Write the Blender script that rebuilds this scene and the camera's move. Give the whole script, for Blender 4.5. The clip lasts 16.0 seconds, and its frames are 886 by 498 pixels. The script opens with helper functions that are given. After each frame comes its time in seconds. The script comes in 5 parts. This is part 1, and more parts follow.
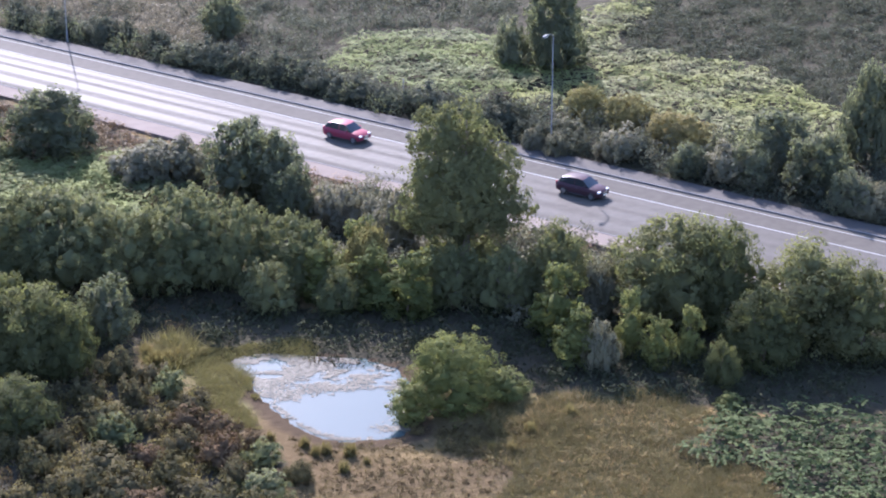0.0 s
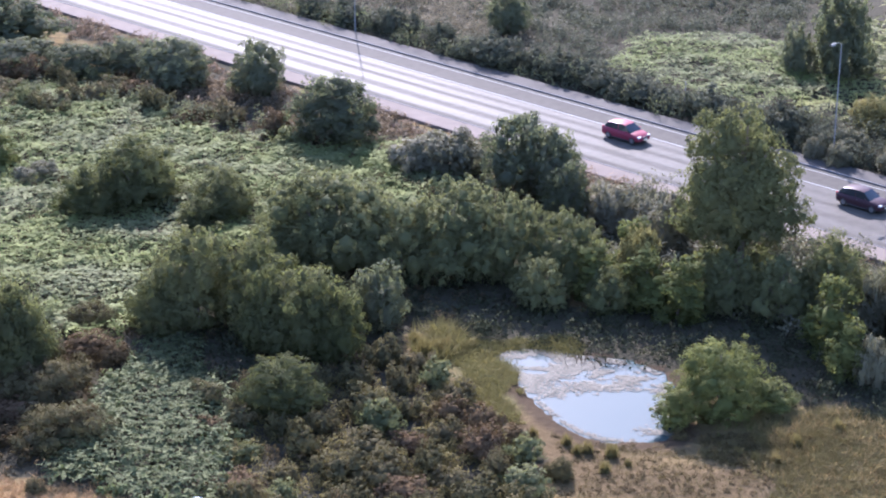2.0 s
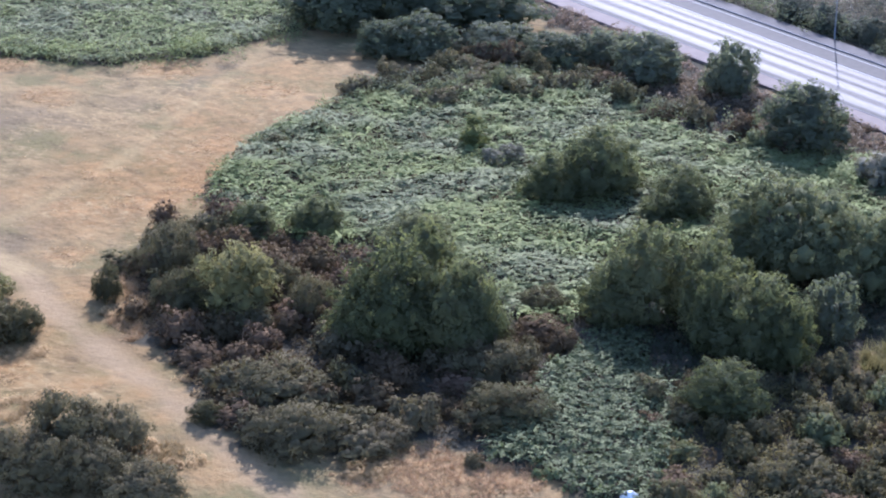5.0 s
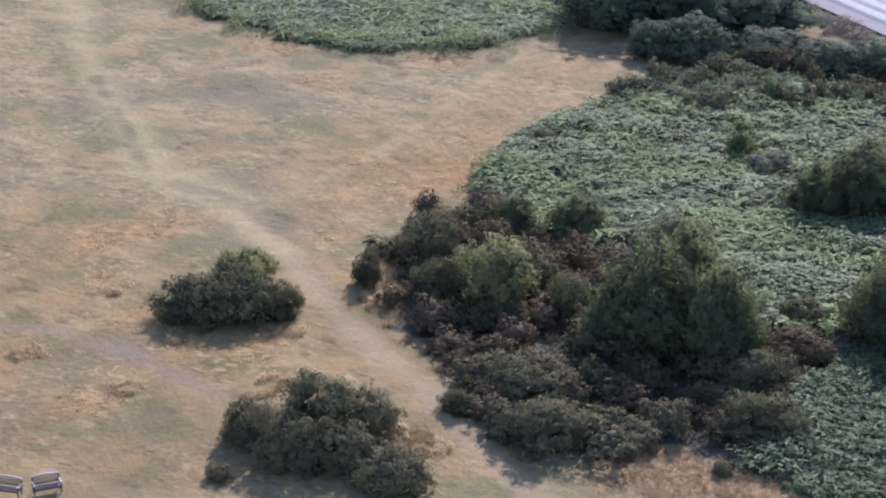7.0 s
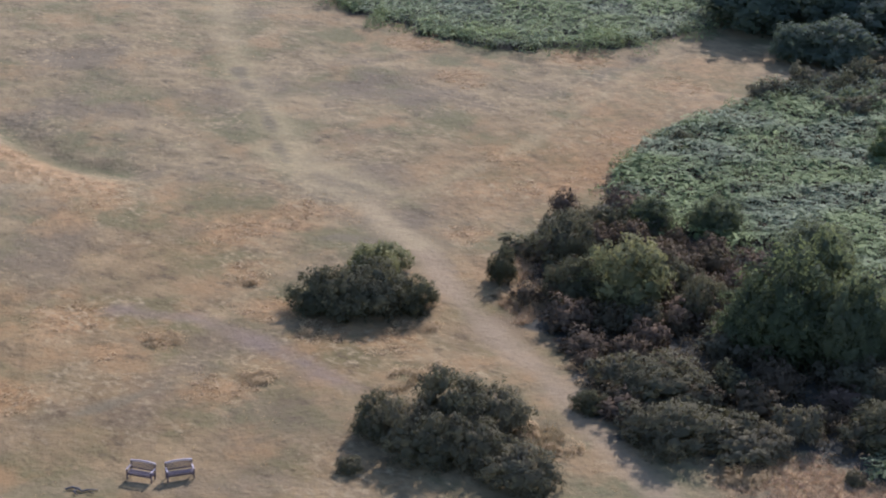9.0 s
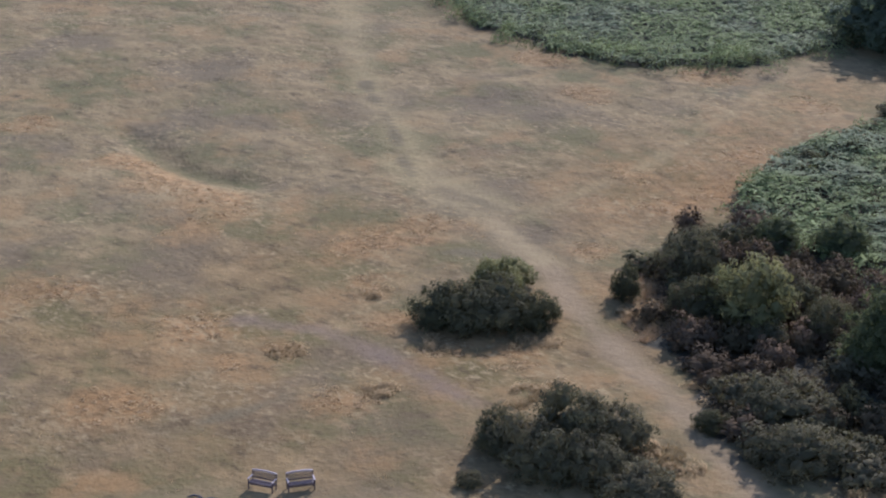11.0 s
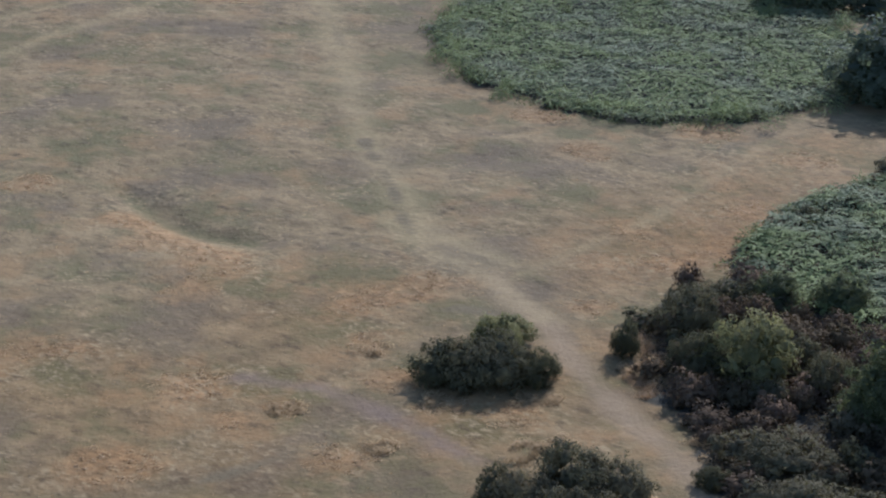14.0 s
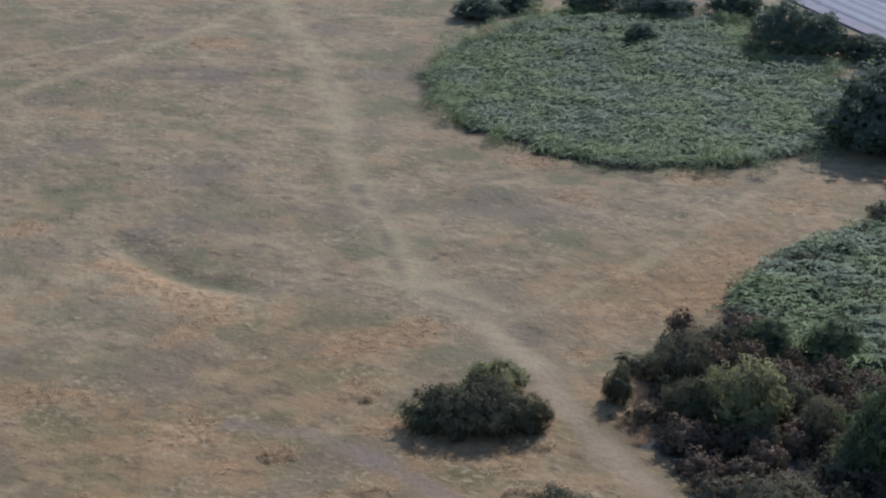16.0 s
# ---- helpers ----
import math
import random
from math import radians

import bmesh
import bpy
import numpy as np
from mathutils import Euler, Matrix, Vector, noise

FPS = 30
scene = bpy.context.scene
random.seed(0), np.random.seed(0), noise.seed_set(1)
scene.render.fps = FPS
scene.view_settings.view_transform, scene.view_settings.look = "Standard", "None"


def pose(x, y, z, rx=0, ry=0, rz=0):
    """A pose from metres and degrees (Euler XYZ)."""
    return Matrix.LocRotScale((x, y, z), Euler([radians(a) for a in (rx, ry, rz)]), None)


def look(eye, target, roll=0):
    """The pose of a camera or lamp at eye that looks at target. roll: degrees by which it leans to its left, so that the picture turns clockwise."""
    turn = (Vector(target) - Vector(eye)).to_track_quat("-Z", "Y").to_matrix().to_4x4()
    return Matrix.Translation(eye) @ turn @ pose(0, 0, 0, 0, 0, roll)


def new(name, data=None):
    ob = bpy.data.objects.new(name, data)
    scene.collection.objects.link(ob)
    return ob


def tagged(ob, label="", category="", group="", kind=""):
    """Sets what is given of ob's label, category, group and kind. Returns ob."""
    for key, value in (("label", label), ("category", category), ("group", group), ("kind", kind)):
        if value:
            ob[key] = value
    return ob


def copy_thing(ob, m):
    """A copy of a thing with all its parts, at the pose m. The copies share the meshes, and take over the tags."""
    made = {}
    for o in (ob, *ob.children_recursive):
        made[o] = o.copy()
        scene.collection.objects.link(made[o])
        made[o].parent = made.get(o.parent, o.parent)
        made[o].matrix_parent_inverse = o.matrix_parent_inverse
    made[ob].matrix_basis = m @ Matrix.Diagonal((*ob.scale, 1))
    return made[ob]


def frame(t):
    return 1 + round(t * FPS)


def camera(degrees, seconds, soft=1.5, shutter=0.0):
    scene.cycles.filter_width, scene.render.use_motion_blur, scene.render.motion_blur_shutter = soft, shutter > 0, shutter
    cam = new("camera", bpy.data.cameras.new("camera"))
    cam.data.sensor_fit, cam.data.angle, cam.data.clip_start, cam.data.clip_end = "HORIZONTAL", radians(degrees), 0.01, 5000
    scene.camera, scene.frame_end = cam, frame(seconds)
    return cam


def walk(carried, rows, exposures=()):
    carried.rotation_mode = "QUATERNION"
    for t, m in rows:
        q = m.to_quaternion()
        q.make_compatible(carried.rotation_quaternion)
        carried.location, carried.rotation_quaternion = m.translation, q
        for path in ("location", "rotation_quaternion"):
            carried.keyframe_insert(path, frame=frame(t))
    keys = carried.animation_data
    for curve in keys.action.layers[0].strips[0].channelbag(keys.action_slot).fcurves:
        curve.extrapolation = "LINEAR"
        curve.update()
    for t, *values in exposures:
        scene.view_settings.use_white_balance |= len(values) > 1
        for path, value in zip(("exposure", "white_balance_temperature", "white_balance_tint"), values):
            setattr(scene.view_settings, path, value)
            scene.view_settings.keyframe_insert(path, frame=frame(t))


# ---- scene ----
# ---- camera: stands high over the heath on one spot and turns ----
EYE = 57.0
cam = camera(24.53, 16.0, soft=2.1)
TURNS = [
    (0.0, 0.000, -22.181, -0.065), (0.5, 1.081, -22.192, -0.075), (1.0, 3.279, -22.192, -0.085), (1.5, 5.835, -22.210, -0.085),
    (2.0, 8.266, -22.219, -0.075), (2.5, 10.508, -22.241, -0.035), (3.0, 12.805, -22.250, -0.020), (3.5, 15.116, -22.260, -0.010),
    (4.0, 17.430, -22.275, 0.015), (4.5, 19.745, -22.287, 0.045), (5.0, 22.062, -22.300, 0.110), (5.2, 22.990, -22.308, 0.140),
    (7.3, 30.490, -22.425, 0.490), (7.5, 30.723, -22.431, 0.500), (8.0, 31.218, -22.449, 0.490), (8.5, 32.396, -22.483, 0.455), (9.0, 34.051, -22.514, 0.435),
    (9.5, 35.568, -22.539, 0.400), (9.7, 36.140, -22.545, 0.370), (11.8, 38.066, -21.885, -0.150), (12.0, 38.033, -21.747, -0.177), (12.5, 37.975, -21.438, -0.235),
    (13.0, 37.915, -21.143, -0.250), (13.5, 37.848, -20.824, -0.240), (14.0, 37.788, -20.492, -0.240), (14.5, 37.725, -20.171, -0.230),
    (15.0, 37.661, -19.845, -0.235), (15.5, 37.604, -19.518, -0.225), (16.0, 37.545, -19.204, -0.216),
]
walk(cam, [(t, pose(0, 0, EYE, 90 + pitch, 0, yaw) @ pose(0, 0, 0, 0, 0, roll)) for t, yaw, pitch, roll in TURNS],
     [(0.0, 2.25, 5650, 26), (3.5, 2.2, 5400, 28), (5.0, 1.99, 5150, 26), (7.5, 1.57, 5150, 24), (9.5, 1.22, 5200, 24), (12.0, 1.0, 5150, 21), (16.0, 0.93, 5000, 19)])

# ---- light ----
SUN_ELEVATION, SUN_AZIMUTH = 32.0, -13.3
world = bpy.data.worlds.new("sky")
scene.world = world
world.use_nodes = True
wn = world.node_tree
sky = wn.nodes.new("ShaderNodeTexSky")
sky.sky_type, sky.sun_disc = "NISHITA", False
sky.sun_elevation, sky.sun_rotation = radians(SUN_ELEVATION), radians(SUN_AZIMUTH)
sky.air_density, sky.dust_density, sky.ozone_density = 1.0, 0.7, 1.5
wn.links.new(sky.outputs[0], wn.nodes["Background"].inputs[0])
wn.nodes["Background"].inputs[1].default_value = 0.145

lamp = bpy.data.lights.new("sun", "SUN")
lamp.energy, lamp.angle, lamp.color = 4.3, radians(0.6), (1.0, 0.94, 0.85)
sun = new("sun", lamp)
sa, se = radians(SUN_AZIMUTH), radians(SUN_ELEVATION)
sun.matrix_world = look((math.sin(sa) * math.cos(se) * 300, math.cos(sa) * math.cos(se) * 300, math.sin(se) * 300), (0, 0, 0))

# ---- materials ----


def material(name):
    m = bpy.data.materials.new(name)
    m.use_nodes = True
    return m, m.node_tree.nodes, m.node_tree.links


def plain(name, color, rough=0.6, metal=0.0, grain=0.15, scale=6.0, bump=0.0, gloss=0.5):
    """A surface of one colour with cloudy variation at two scales."""
    m, nodes, links = material(name)
    b = nodes["Principled BSDF"]
    b.inputs["Roughness"].default_value, b.inputs["Metallic"].default_value = rough, metal
    b.inputs["Specular IOR Level"].default_value = gloss
    pos = nodes.new("ShaderNodeTexCoord")
    n = nodes.new("ShaderNodeTexNoise")
    n.inputs["Scale"].default_value, n.inputs["Detail"].default_value = scale, 6.0
    links.new(pos.outputs["Object"], n.inputs["Vector"])
    ramp = nodes.new("ShaderNodeMix")
    ramp.data_type = "RGBA"
    ramp.inputs[6].default_value = (*[c * (1 - grain) for c in color], 1)
    ramp.inputs[7].default_value = (*[min(1, c * (1 + grain)) for c in color], 1)
    links.new(n.outputs["Fac"], ramp.inputs[0])
    links.new(ramp.outputs[2], b.inputs["Base Color"])
    if bump:
        bn = nodes.new("ShaderNodeBump")
        bn.inputs["Strength"].default_value, bn.inputs["Distance"].default_value = bump, 0.02
        links.new(n.outputs["Fac"], bn.inputs["Height"])
        links.new(bn.outputs["Normal"], b.inputs["Normal"])
    return m


def leafy(name, dark, light, through_color, thin=0.35, rough=0.5, gloss=0.5, vary=0.25, speck=0.14, patch=None):
    """Leaves: colour varies from plant to plant, from leaf to leaf and in clouds; light shines through them."""
    m, nodes, links = material(name)
    b, out = nodes["Principled BSDF"], nodes["Material Output"]
    geo, info = nodes.new("ShaderNodeNewGeometry"), nodes.new("ShaderNodeObjectInfo")
    n = nodes.new("ShaderNodeTexNoise")
    n.inputs["Scale"].default_value, n.inputs["Detail"].default_value = 0.55, 4.0
    links.new(geo.outputs["Position"], n.inputs["Vector"])
    add = nodes.new("ShaderNodeMath")
    add.operation = "MULTIPLY_ADD"
    links.new(geo.outputs["Random Per Island"], add.inputs[0])
    add.inputs[1].default_value = speck
    links.new(n.outputs["Fac"], add.inputs[2])
    sub = nodes.new("ShaderNodeMath")
    sub.operation = "SUBTRACT"
    sub.use_clamp = True
    links.new(add.outputs[0], sub.inputs[0])
    sub.inputs[1].default_value = speck * 0.5
    mix = nodes.new("ShaderNodeMix")
    mix.data_type = "RGBA"
    mix.inputs[6].default_value, mix.inputs[7].default_value = (*dark, 1), (*light, 1)
    links.new(sub.outputs[0], mix.inputs[0])
    coloured = mix.outputs[2]
    if patch:
        big = nodes.new("ShaderNodeTexNoise")
        big.inputs["Scale"].default_value, big.inputs["Detail"].default_value = 0.13, 5.0
        links.new(geo.outputs["Position"], big.inputs["Vector"])
        pick = nodes.new("ShaderNodeMapRange")
        pick.inputs["From Min"].default_value, pick.inputs["From Max"].default_value = 0.42, 0.57
        links.new(big.outputs["Fac"], pick.inputs["Value"])
        other = nodes.new("ShaderNodeMix")
        other.data_type = "RGBA"
        other.inputs[7].default_value = (*patch, 1)
        links.new(pick.outputs[0], other.inputs[0])
        links.new(coloured, other.inputs[6])
        coloured = other.outputs[2]
    hsv = nodes.new("ShaderNodeHueSaturation")
    scale = nodes.new("ShaderNodeMapRange")
    scale.inputs["To Min"].default_value, scale.inputs["To Max"].default_value = 1 - vary, 1 + vary
    links.new(info.outputs["Random"], scale.inputs["Value"])
    links.new(scale.outputs[0], hsv.inputs["Value"])
    hue = nodes.new("ShaderNodeMapRange")
    hue.inputs["To Min"].default_value, hue.inputs["To Max"].default_value = 0.515, 0.485
    links.new(info.outputs["Random"], hue.inputs["Value"])
    links.new(hue.outputs[0], hsv.inputs["Hue"])
    links.new(coloured, hsv.inputs["Color"])
    links.new(hsv.outputs[0], b.inputs["Base Color"])
    b.inputs["Roughness"].default_value, b.inputs["Specular IOR Level"].default_value = rough, gloss
    tr = nodes.new("ShaderNodeBsdfTranslucent")
    tint = nodes.new("ShaderNodeMix")
    tint.data_type = "RGBA"
    tint.inputs[0].default_value = 0.7
    tint.inputs[7].default_value = (*through_color, 1)
    links.new(hsv.outputs[0], tint.inputs[6])
    links.new(tint.outputs[2], tr.inputs["Color"])
    both = nodes.new("ShaderNodeMixShader")
    both.inputs[0].default_value = thin
    links.new(b.outputs[0], both.inputs[1])
    links.new(tr.outputs[0], both.inputs[2])
    links.new(both.outputs[0], out.inputs["Surface"])
    return m


OAK_LEAF = leafy("oak_leaves", (0.052, 0.054, 0.031), (0.1, 0.104, 0.046), (0.175, 0.19, 0.055), 0.34, 0.8, 0.02, 0.25, 0.14)
WILLOW_LEAF = leafy("willow_leaves", (0.065, 0.07, 0.037), (0.12, 0.126, 0.06), (0.175, 0.185, 0.066), 0.34, 0.8, 0.04)
BIRCH_LEAF = leafy("birch_leaves", (0.062, 0.07, 0.029), (0.124, 0.134, 0.047), (0.19, 0.2, 0.05), 0.36, 0.8, 0.03)
HEDGE_LEAF = leafy("roadside_leaves", (0.068, 0.07, 0.05), (0.122, 0.128, 0.08), (0.17, 0.19, 0.075), 0.42, 0.8, 0.03)
WOOD_LEAF = leafy("woodland_leaves", (0.054, 0.06, 0.038), (0.096, 0.104, 0.062), (0.12, 0.14, 0.055), 0.36, 0.8, 0.04)
YELLOW_LEAF = leafy("yellowing_leaves", (0.096, 0.084, 0.037), (0.184, 0.162, 0.066), (0.19, 0.175, 0.058), 0.36, 0.8, 0.03)
GORSE_LEAF = leafy("gorse_spines", (0.057, 0.049, 0.027), (0.104, 0.089, 0.046), (0.11, 0.1, 0.04), 0.26, 0.85, 0.015)
HEATH_LEAF = leafy("heather_twigs", (0.06, 0.043, 0.025), (0.1, 0.071, 0.038), (0.095, 0.07, 0.032), 0.2, 0.85, 0.015)
BRAMBLE_LEAF = leafy("bramble_leaves", (0.066, 0.062, 0.042), (0.185, 0.172, 0.116), (0.16, 0.16, 0.08), 0.3, 0.75, 0.06)
BRACKEN_LEAF = leafy("bracken_fronds", (0.1, 0.108, 0.052), (0.176, 0.184, 0.092), (0.165, 0.185, 0.07), 0.38, 0.7, 0.03, 0.1, 0.25, (0.14, 0.156, 0.054))
GRASS_LEAF = leafy("dry_grass", (0.22, 0.147, 0.07), (0.34, 0.232, 0.112), (0.32, 0.21, 0.09), 0.4, 0.8, 0.03, 0.1)
REED_LEAF = leafy("green_sedge", (0.08, 0.067, 0.028), (0.165, 0.133, 0.055), (0.17, 0.14, 0.05), 0.4, 0.75, 0.06, 0.1)
BANK_LEAF = leafy("bank_grass", (0.11, 0.1, 0.036), (0.2, 0.175, 0.06), (0.2, 0.18, 0.055), 0.4, 0.75, 0.05, 0.1)
PALE_LEAF = leafy("pale_dry_stems", (0.088, 0.077, 0.05), (0.17, 0.148, 0.095), (0.16, 0.145, 0.09), 0.35, 0.75, 0.1)
MOOR_LEAF = leafy("moorland_heather", (0.048, 0.051, 0.036), (0.094, 0.098, 0.067), (0.09, 0.097, 0.056), 0.3, 0.8, 0.03)
# bracken colour darkened for the shade of the trees on the right
SHADED_BRACKEN_LEAF = leafy("shaded_bracken_fronds", (0.036, 0.046, 0.02), (0.082, 0.1, 0.044), (0.09, 0.125, 0.038), 0.3, 0.75, 0.02, 0.1, 0.3)
LUSH_LEAF = leafy("lush_bracken", (0.058, 0.07, 0.035), (0.122, 0.14, 0.07), (0.13, 0.165, 0.055), 0.36, 0.7, 0.03, 0.1, 0.3)
# undergrowth made near-black: the trees' shadow on the bank is in this colour
SHADED_UNDER_LEAF = leafy("shaded_undergrowth_leaves", (0.028, 0.031, 0.018), (0.046, 0.05, 0.028), (0.045, 0.055, 0.022), 0.15, 0.85, 0.01, 0.1)
RUST_LEAF = leafy("rusty_weeds", (0.1, 0.074, 0.052), (0.2, 0.152, 0.104), (0.18, 0.13, 0.07), 0.35, 0.75, 0.1)
BARK = plain("bark", (0.11, 0.085, 0.065), 0.9, 0, 0.35, 5.0, 0.6)
WHITE_SURFACE = plain("white_surface", (0.62, 0.61, 0.58), 0.6, 0, 0.12, 5.0, 0.3)
DEAD_WOOD = plain("dead_wood", (0.045, 0.036, 0.028), 0.9, 0, 0.3, 6.0, 0.4)
KERB_STONE = plain("kerb_concrete", (0.1, 0.097, 0.094), 0.85, 0, 0.2, 2.0, 0.2, 0.1)
PAVING = plain("pavement_asphalt", (0.058, 0.053, 0.048), 0.85, 0, 0.25, 0.7, 0.2, 0.08)
PINK_PAVING = plain("gravelly_verge", (0.135, 0.111, 0.094), 0.9, 0, 0.25, 0.6, 0.3, 0.05)
LINE_PAINT = plain("road_paint", (0.22, 0.22, 0.21), 0.75, 0, 0.3, 1.5, 0.0, 0.02)
GALVANISED = plain("galvanised_steel", (0.13, 0.13, 0.125), 0.7, 0.0, 0.12, 3.0, 0.0, 0.08)
BENCH_WOOD = plain("weathered_bench_wood", (0.055, 0.031, 0.027), 0.8, 0, 0.35, 9.0, 0.3)
# paler bench wood: sunlight on the rail and armrests put into the colour
LIT_WOOD = plain("lit_top_wood", (0.24, 0.18, 0.155), 0.5, 0, 0.25, 9.0, 0.3)
TYRE = plain("tyre_rubber", (0.02, 0.02, 0.02), 0.85, 0, 0.2)
RIM = plain("alloy_rim", (0.16, 0.16, 0.16), 0.45, 0.6, 0.1)
GLASS = plain("tinted_glass", (0.02, 0.024, 0.028), 0.12, 0, 0.1, 6.0, 0.0, 0.3)
LENS = plain("lamp_lens", (0.4, 0.4, 0.39), 0.3, 0, 0.1)
TAIL = plain("tail_lamp", (0.35, 0.02, 0.02), 0.25, 0, 0.1)
PLATE = plain("plate", (0.65, 0.63, 0.5), 0.5, 0, 0.05)
TRIM = plain("black_trim", (0.03, 0.03, 0.03), 0.6, 0, 0.1)
RED_PAINT = plain("red_car_paint", (0.17, 0.028, 0.045), 0.55, 0.0, 0.05, 6.0, 0.0, 0.03)
BLACK_PAINT = plain("black_car_paint", (0.042, 0.022, 0.027), 0.55, 0.0, 0.05, 6.0, 0.0, 0.03)
for glossy_paint in (RED_PAINT, BLACK_PAINT):
    glossy_paint.node_tree.nodes["Principled BSDF"].inputs["Coat Weight"].default_value = 0.15
    glossy_paint.node_tree.nodes["Principled BSDF"].inputs["Coat Roughness"].default_value = 0.25


def road_surface():
    """Worn asphalt: two polished wheel tracks in each lane, duller lane middles and shoulder."""
    m, nodes, links = material("worn_asphalt")
    b = nodes["Principled BSDF"]
    tc = nodes.new("ShaderNodeTexCoord")
    sep = nodes.new("ShaderNodeSeparateXYZ")
    links.new(tc.outputs["Object"], sep.inputs[0])
    ramp = nodes.new("ShaderNodeValToRGB")
    unit = nodes.new("ShaderNodeMath")
    unit.operation = "DIVIDE"
    links.new(sep.outputs["Y"], unit.inputs[0])
    unit.inputs[1].default_value = 11.1
    wob = nodes.new("ShaderNodeTexNoise")
    wob.inputs["Scale"].default_value = 0.12
    links.new(tc.outputs["Object"], wob.inputs["Vector"])
    shift = nodes.new("ShaderNodeMath")
    shift.operation = "MULTIPLY_ADD"
    shift.inputs[1].default_value = 0.018
    links.new(wob.outputs["Fac"], shift.inputs[0])
    links.new(unit.outputs[0], shift.inputs[2])
    links.new(shift.outputs[0], ramp.inputs[0])
    cr = ramp.color_ramp
    stops = [(0.0, 0.1), (0.07, 0.1), (0.1, 0.8), (0.19, 0.95), (0.235, 0.35), (0.29, 0.4), (0.33, 0.95), (0.41, 0.9), (0.445, 0.2), (0.47, 0.25),
             (0.5, 0.85), (0.55, 0.9), (0.59, 0.4), (0.62, 0.4), (0.65, 0.85), (0.705, 0.85), (0.73, 0.15), (1.0, 0.12)]
    cr.elements[0].position, cr.elements[0].color = stops[0][0], (stops[0][1],) * 3 + (1,)
    cr.elements[1].position, cr.elements[1].color = stops[-1][0], (stops[-1][1],) * 3 + (1,)
    for p, v in stops[1:-1]:
        e = cr.elements.new(p)
        e.color = (v, v, v, 1)
    fine = nodes.new("ShaderNodeTexNoise")
    fine.inputs["Scale"].default_value, fine.inputs["Detail"].default_value = 1.3, 8.0
    links.new(tc.outputs["Object"], fine.inputs["Vector"])
    mix = nodes.new("ShaderNodeMix")
    mix.data_type = "RGBA"
    mix.inputs[6].default_value, mix.inputs[7].default_value = (0.055, 0.05, 0.043, 1), (0.09, 0.082, 0.07, 1)
    links.new(fine.outputs["Fac"], mix.inputs[0])
    links.new(mix.outputs[2], b.inputs["Base Color"])
    rough = nodes.new("ShaderNodeMapRange")
    rough.inputs["To Min"].default_value, rough.inputs["To Max"].default_value = 0.66, 0.52
    links.new(ramp.outputs[0], rough.inputs["Value"])
    links.new(rough.outputs[0], b.inputs["Roughness"])
    spec = nodes.new("ShaderNodeMapRange")
    spec.inputs["To Min"].default_value, spec.inputs["To Max"].default_value = 0.006, 0.022
    links.new(ramp.outputs[0], spec.inputs["Value"])
    links.new(spec.outputs[0], b.inputs["Specular IOR Level"])
    bump = nodes.new("ShaderNodeBump")
    bump.inputs["Strength"].default_value, bump.inputs["Distance"].default_value = 0.15, 0.01
    grit = nodes.new("ShaderNodeTexNoise")
    grit.inputs["Scale"].default_value = 9.0
    links.new(tc.outputs["Object"], grit.inputs["Vector"])
    links.new(grit.outputs["Fac"], bump.inputs["Height"])
    links.new(bump.outputs["Normal"], b.inputs["Normal"])
    return m


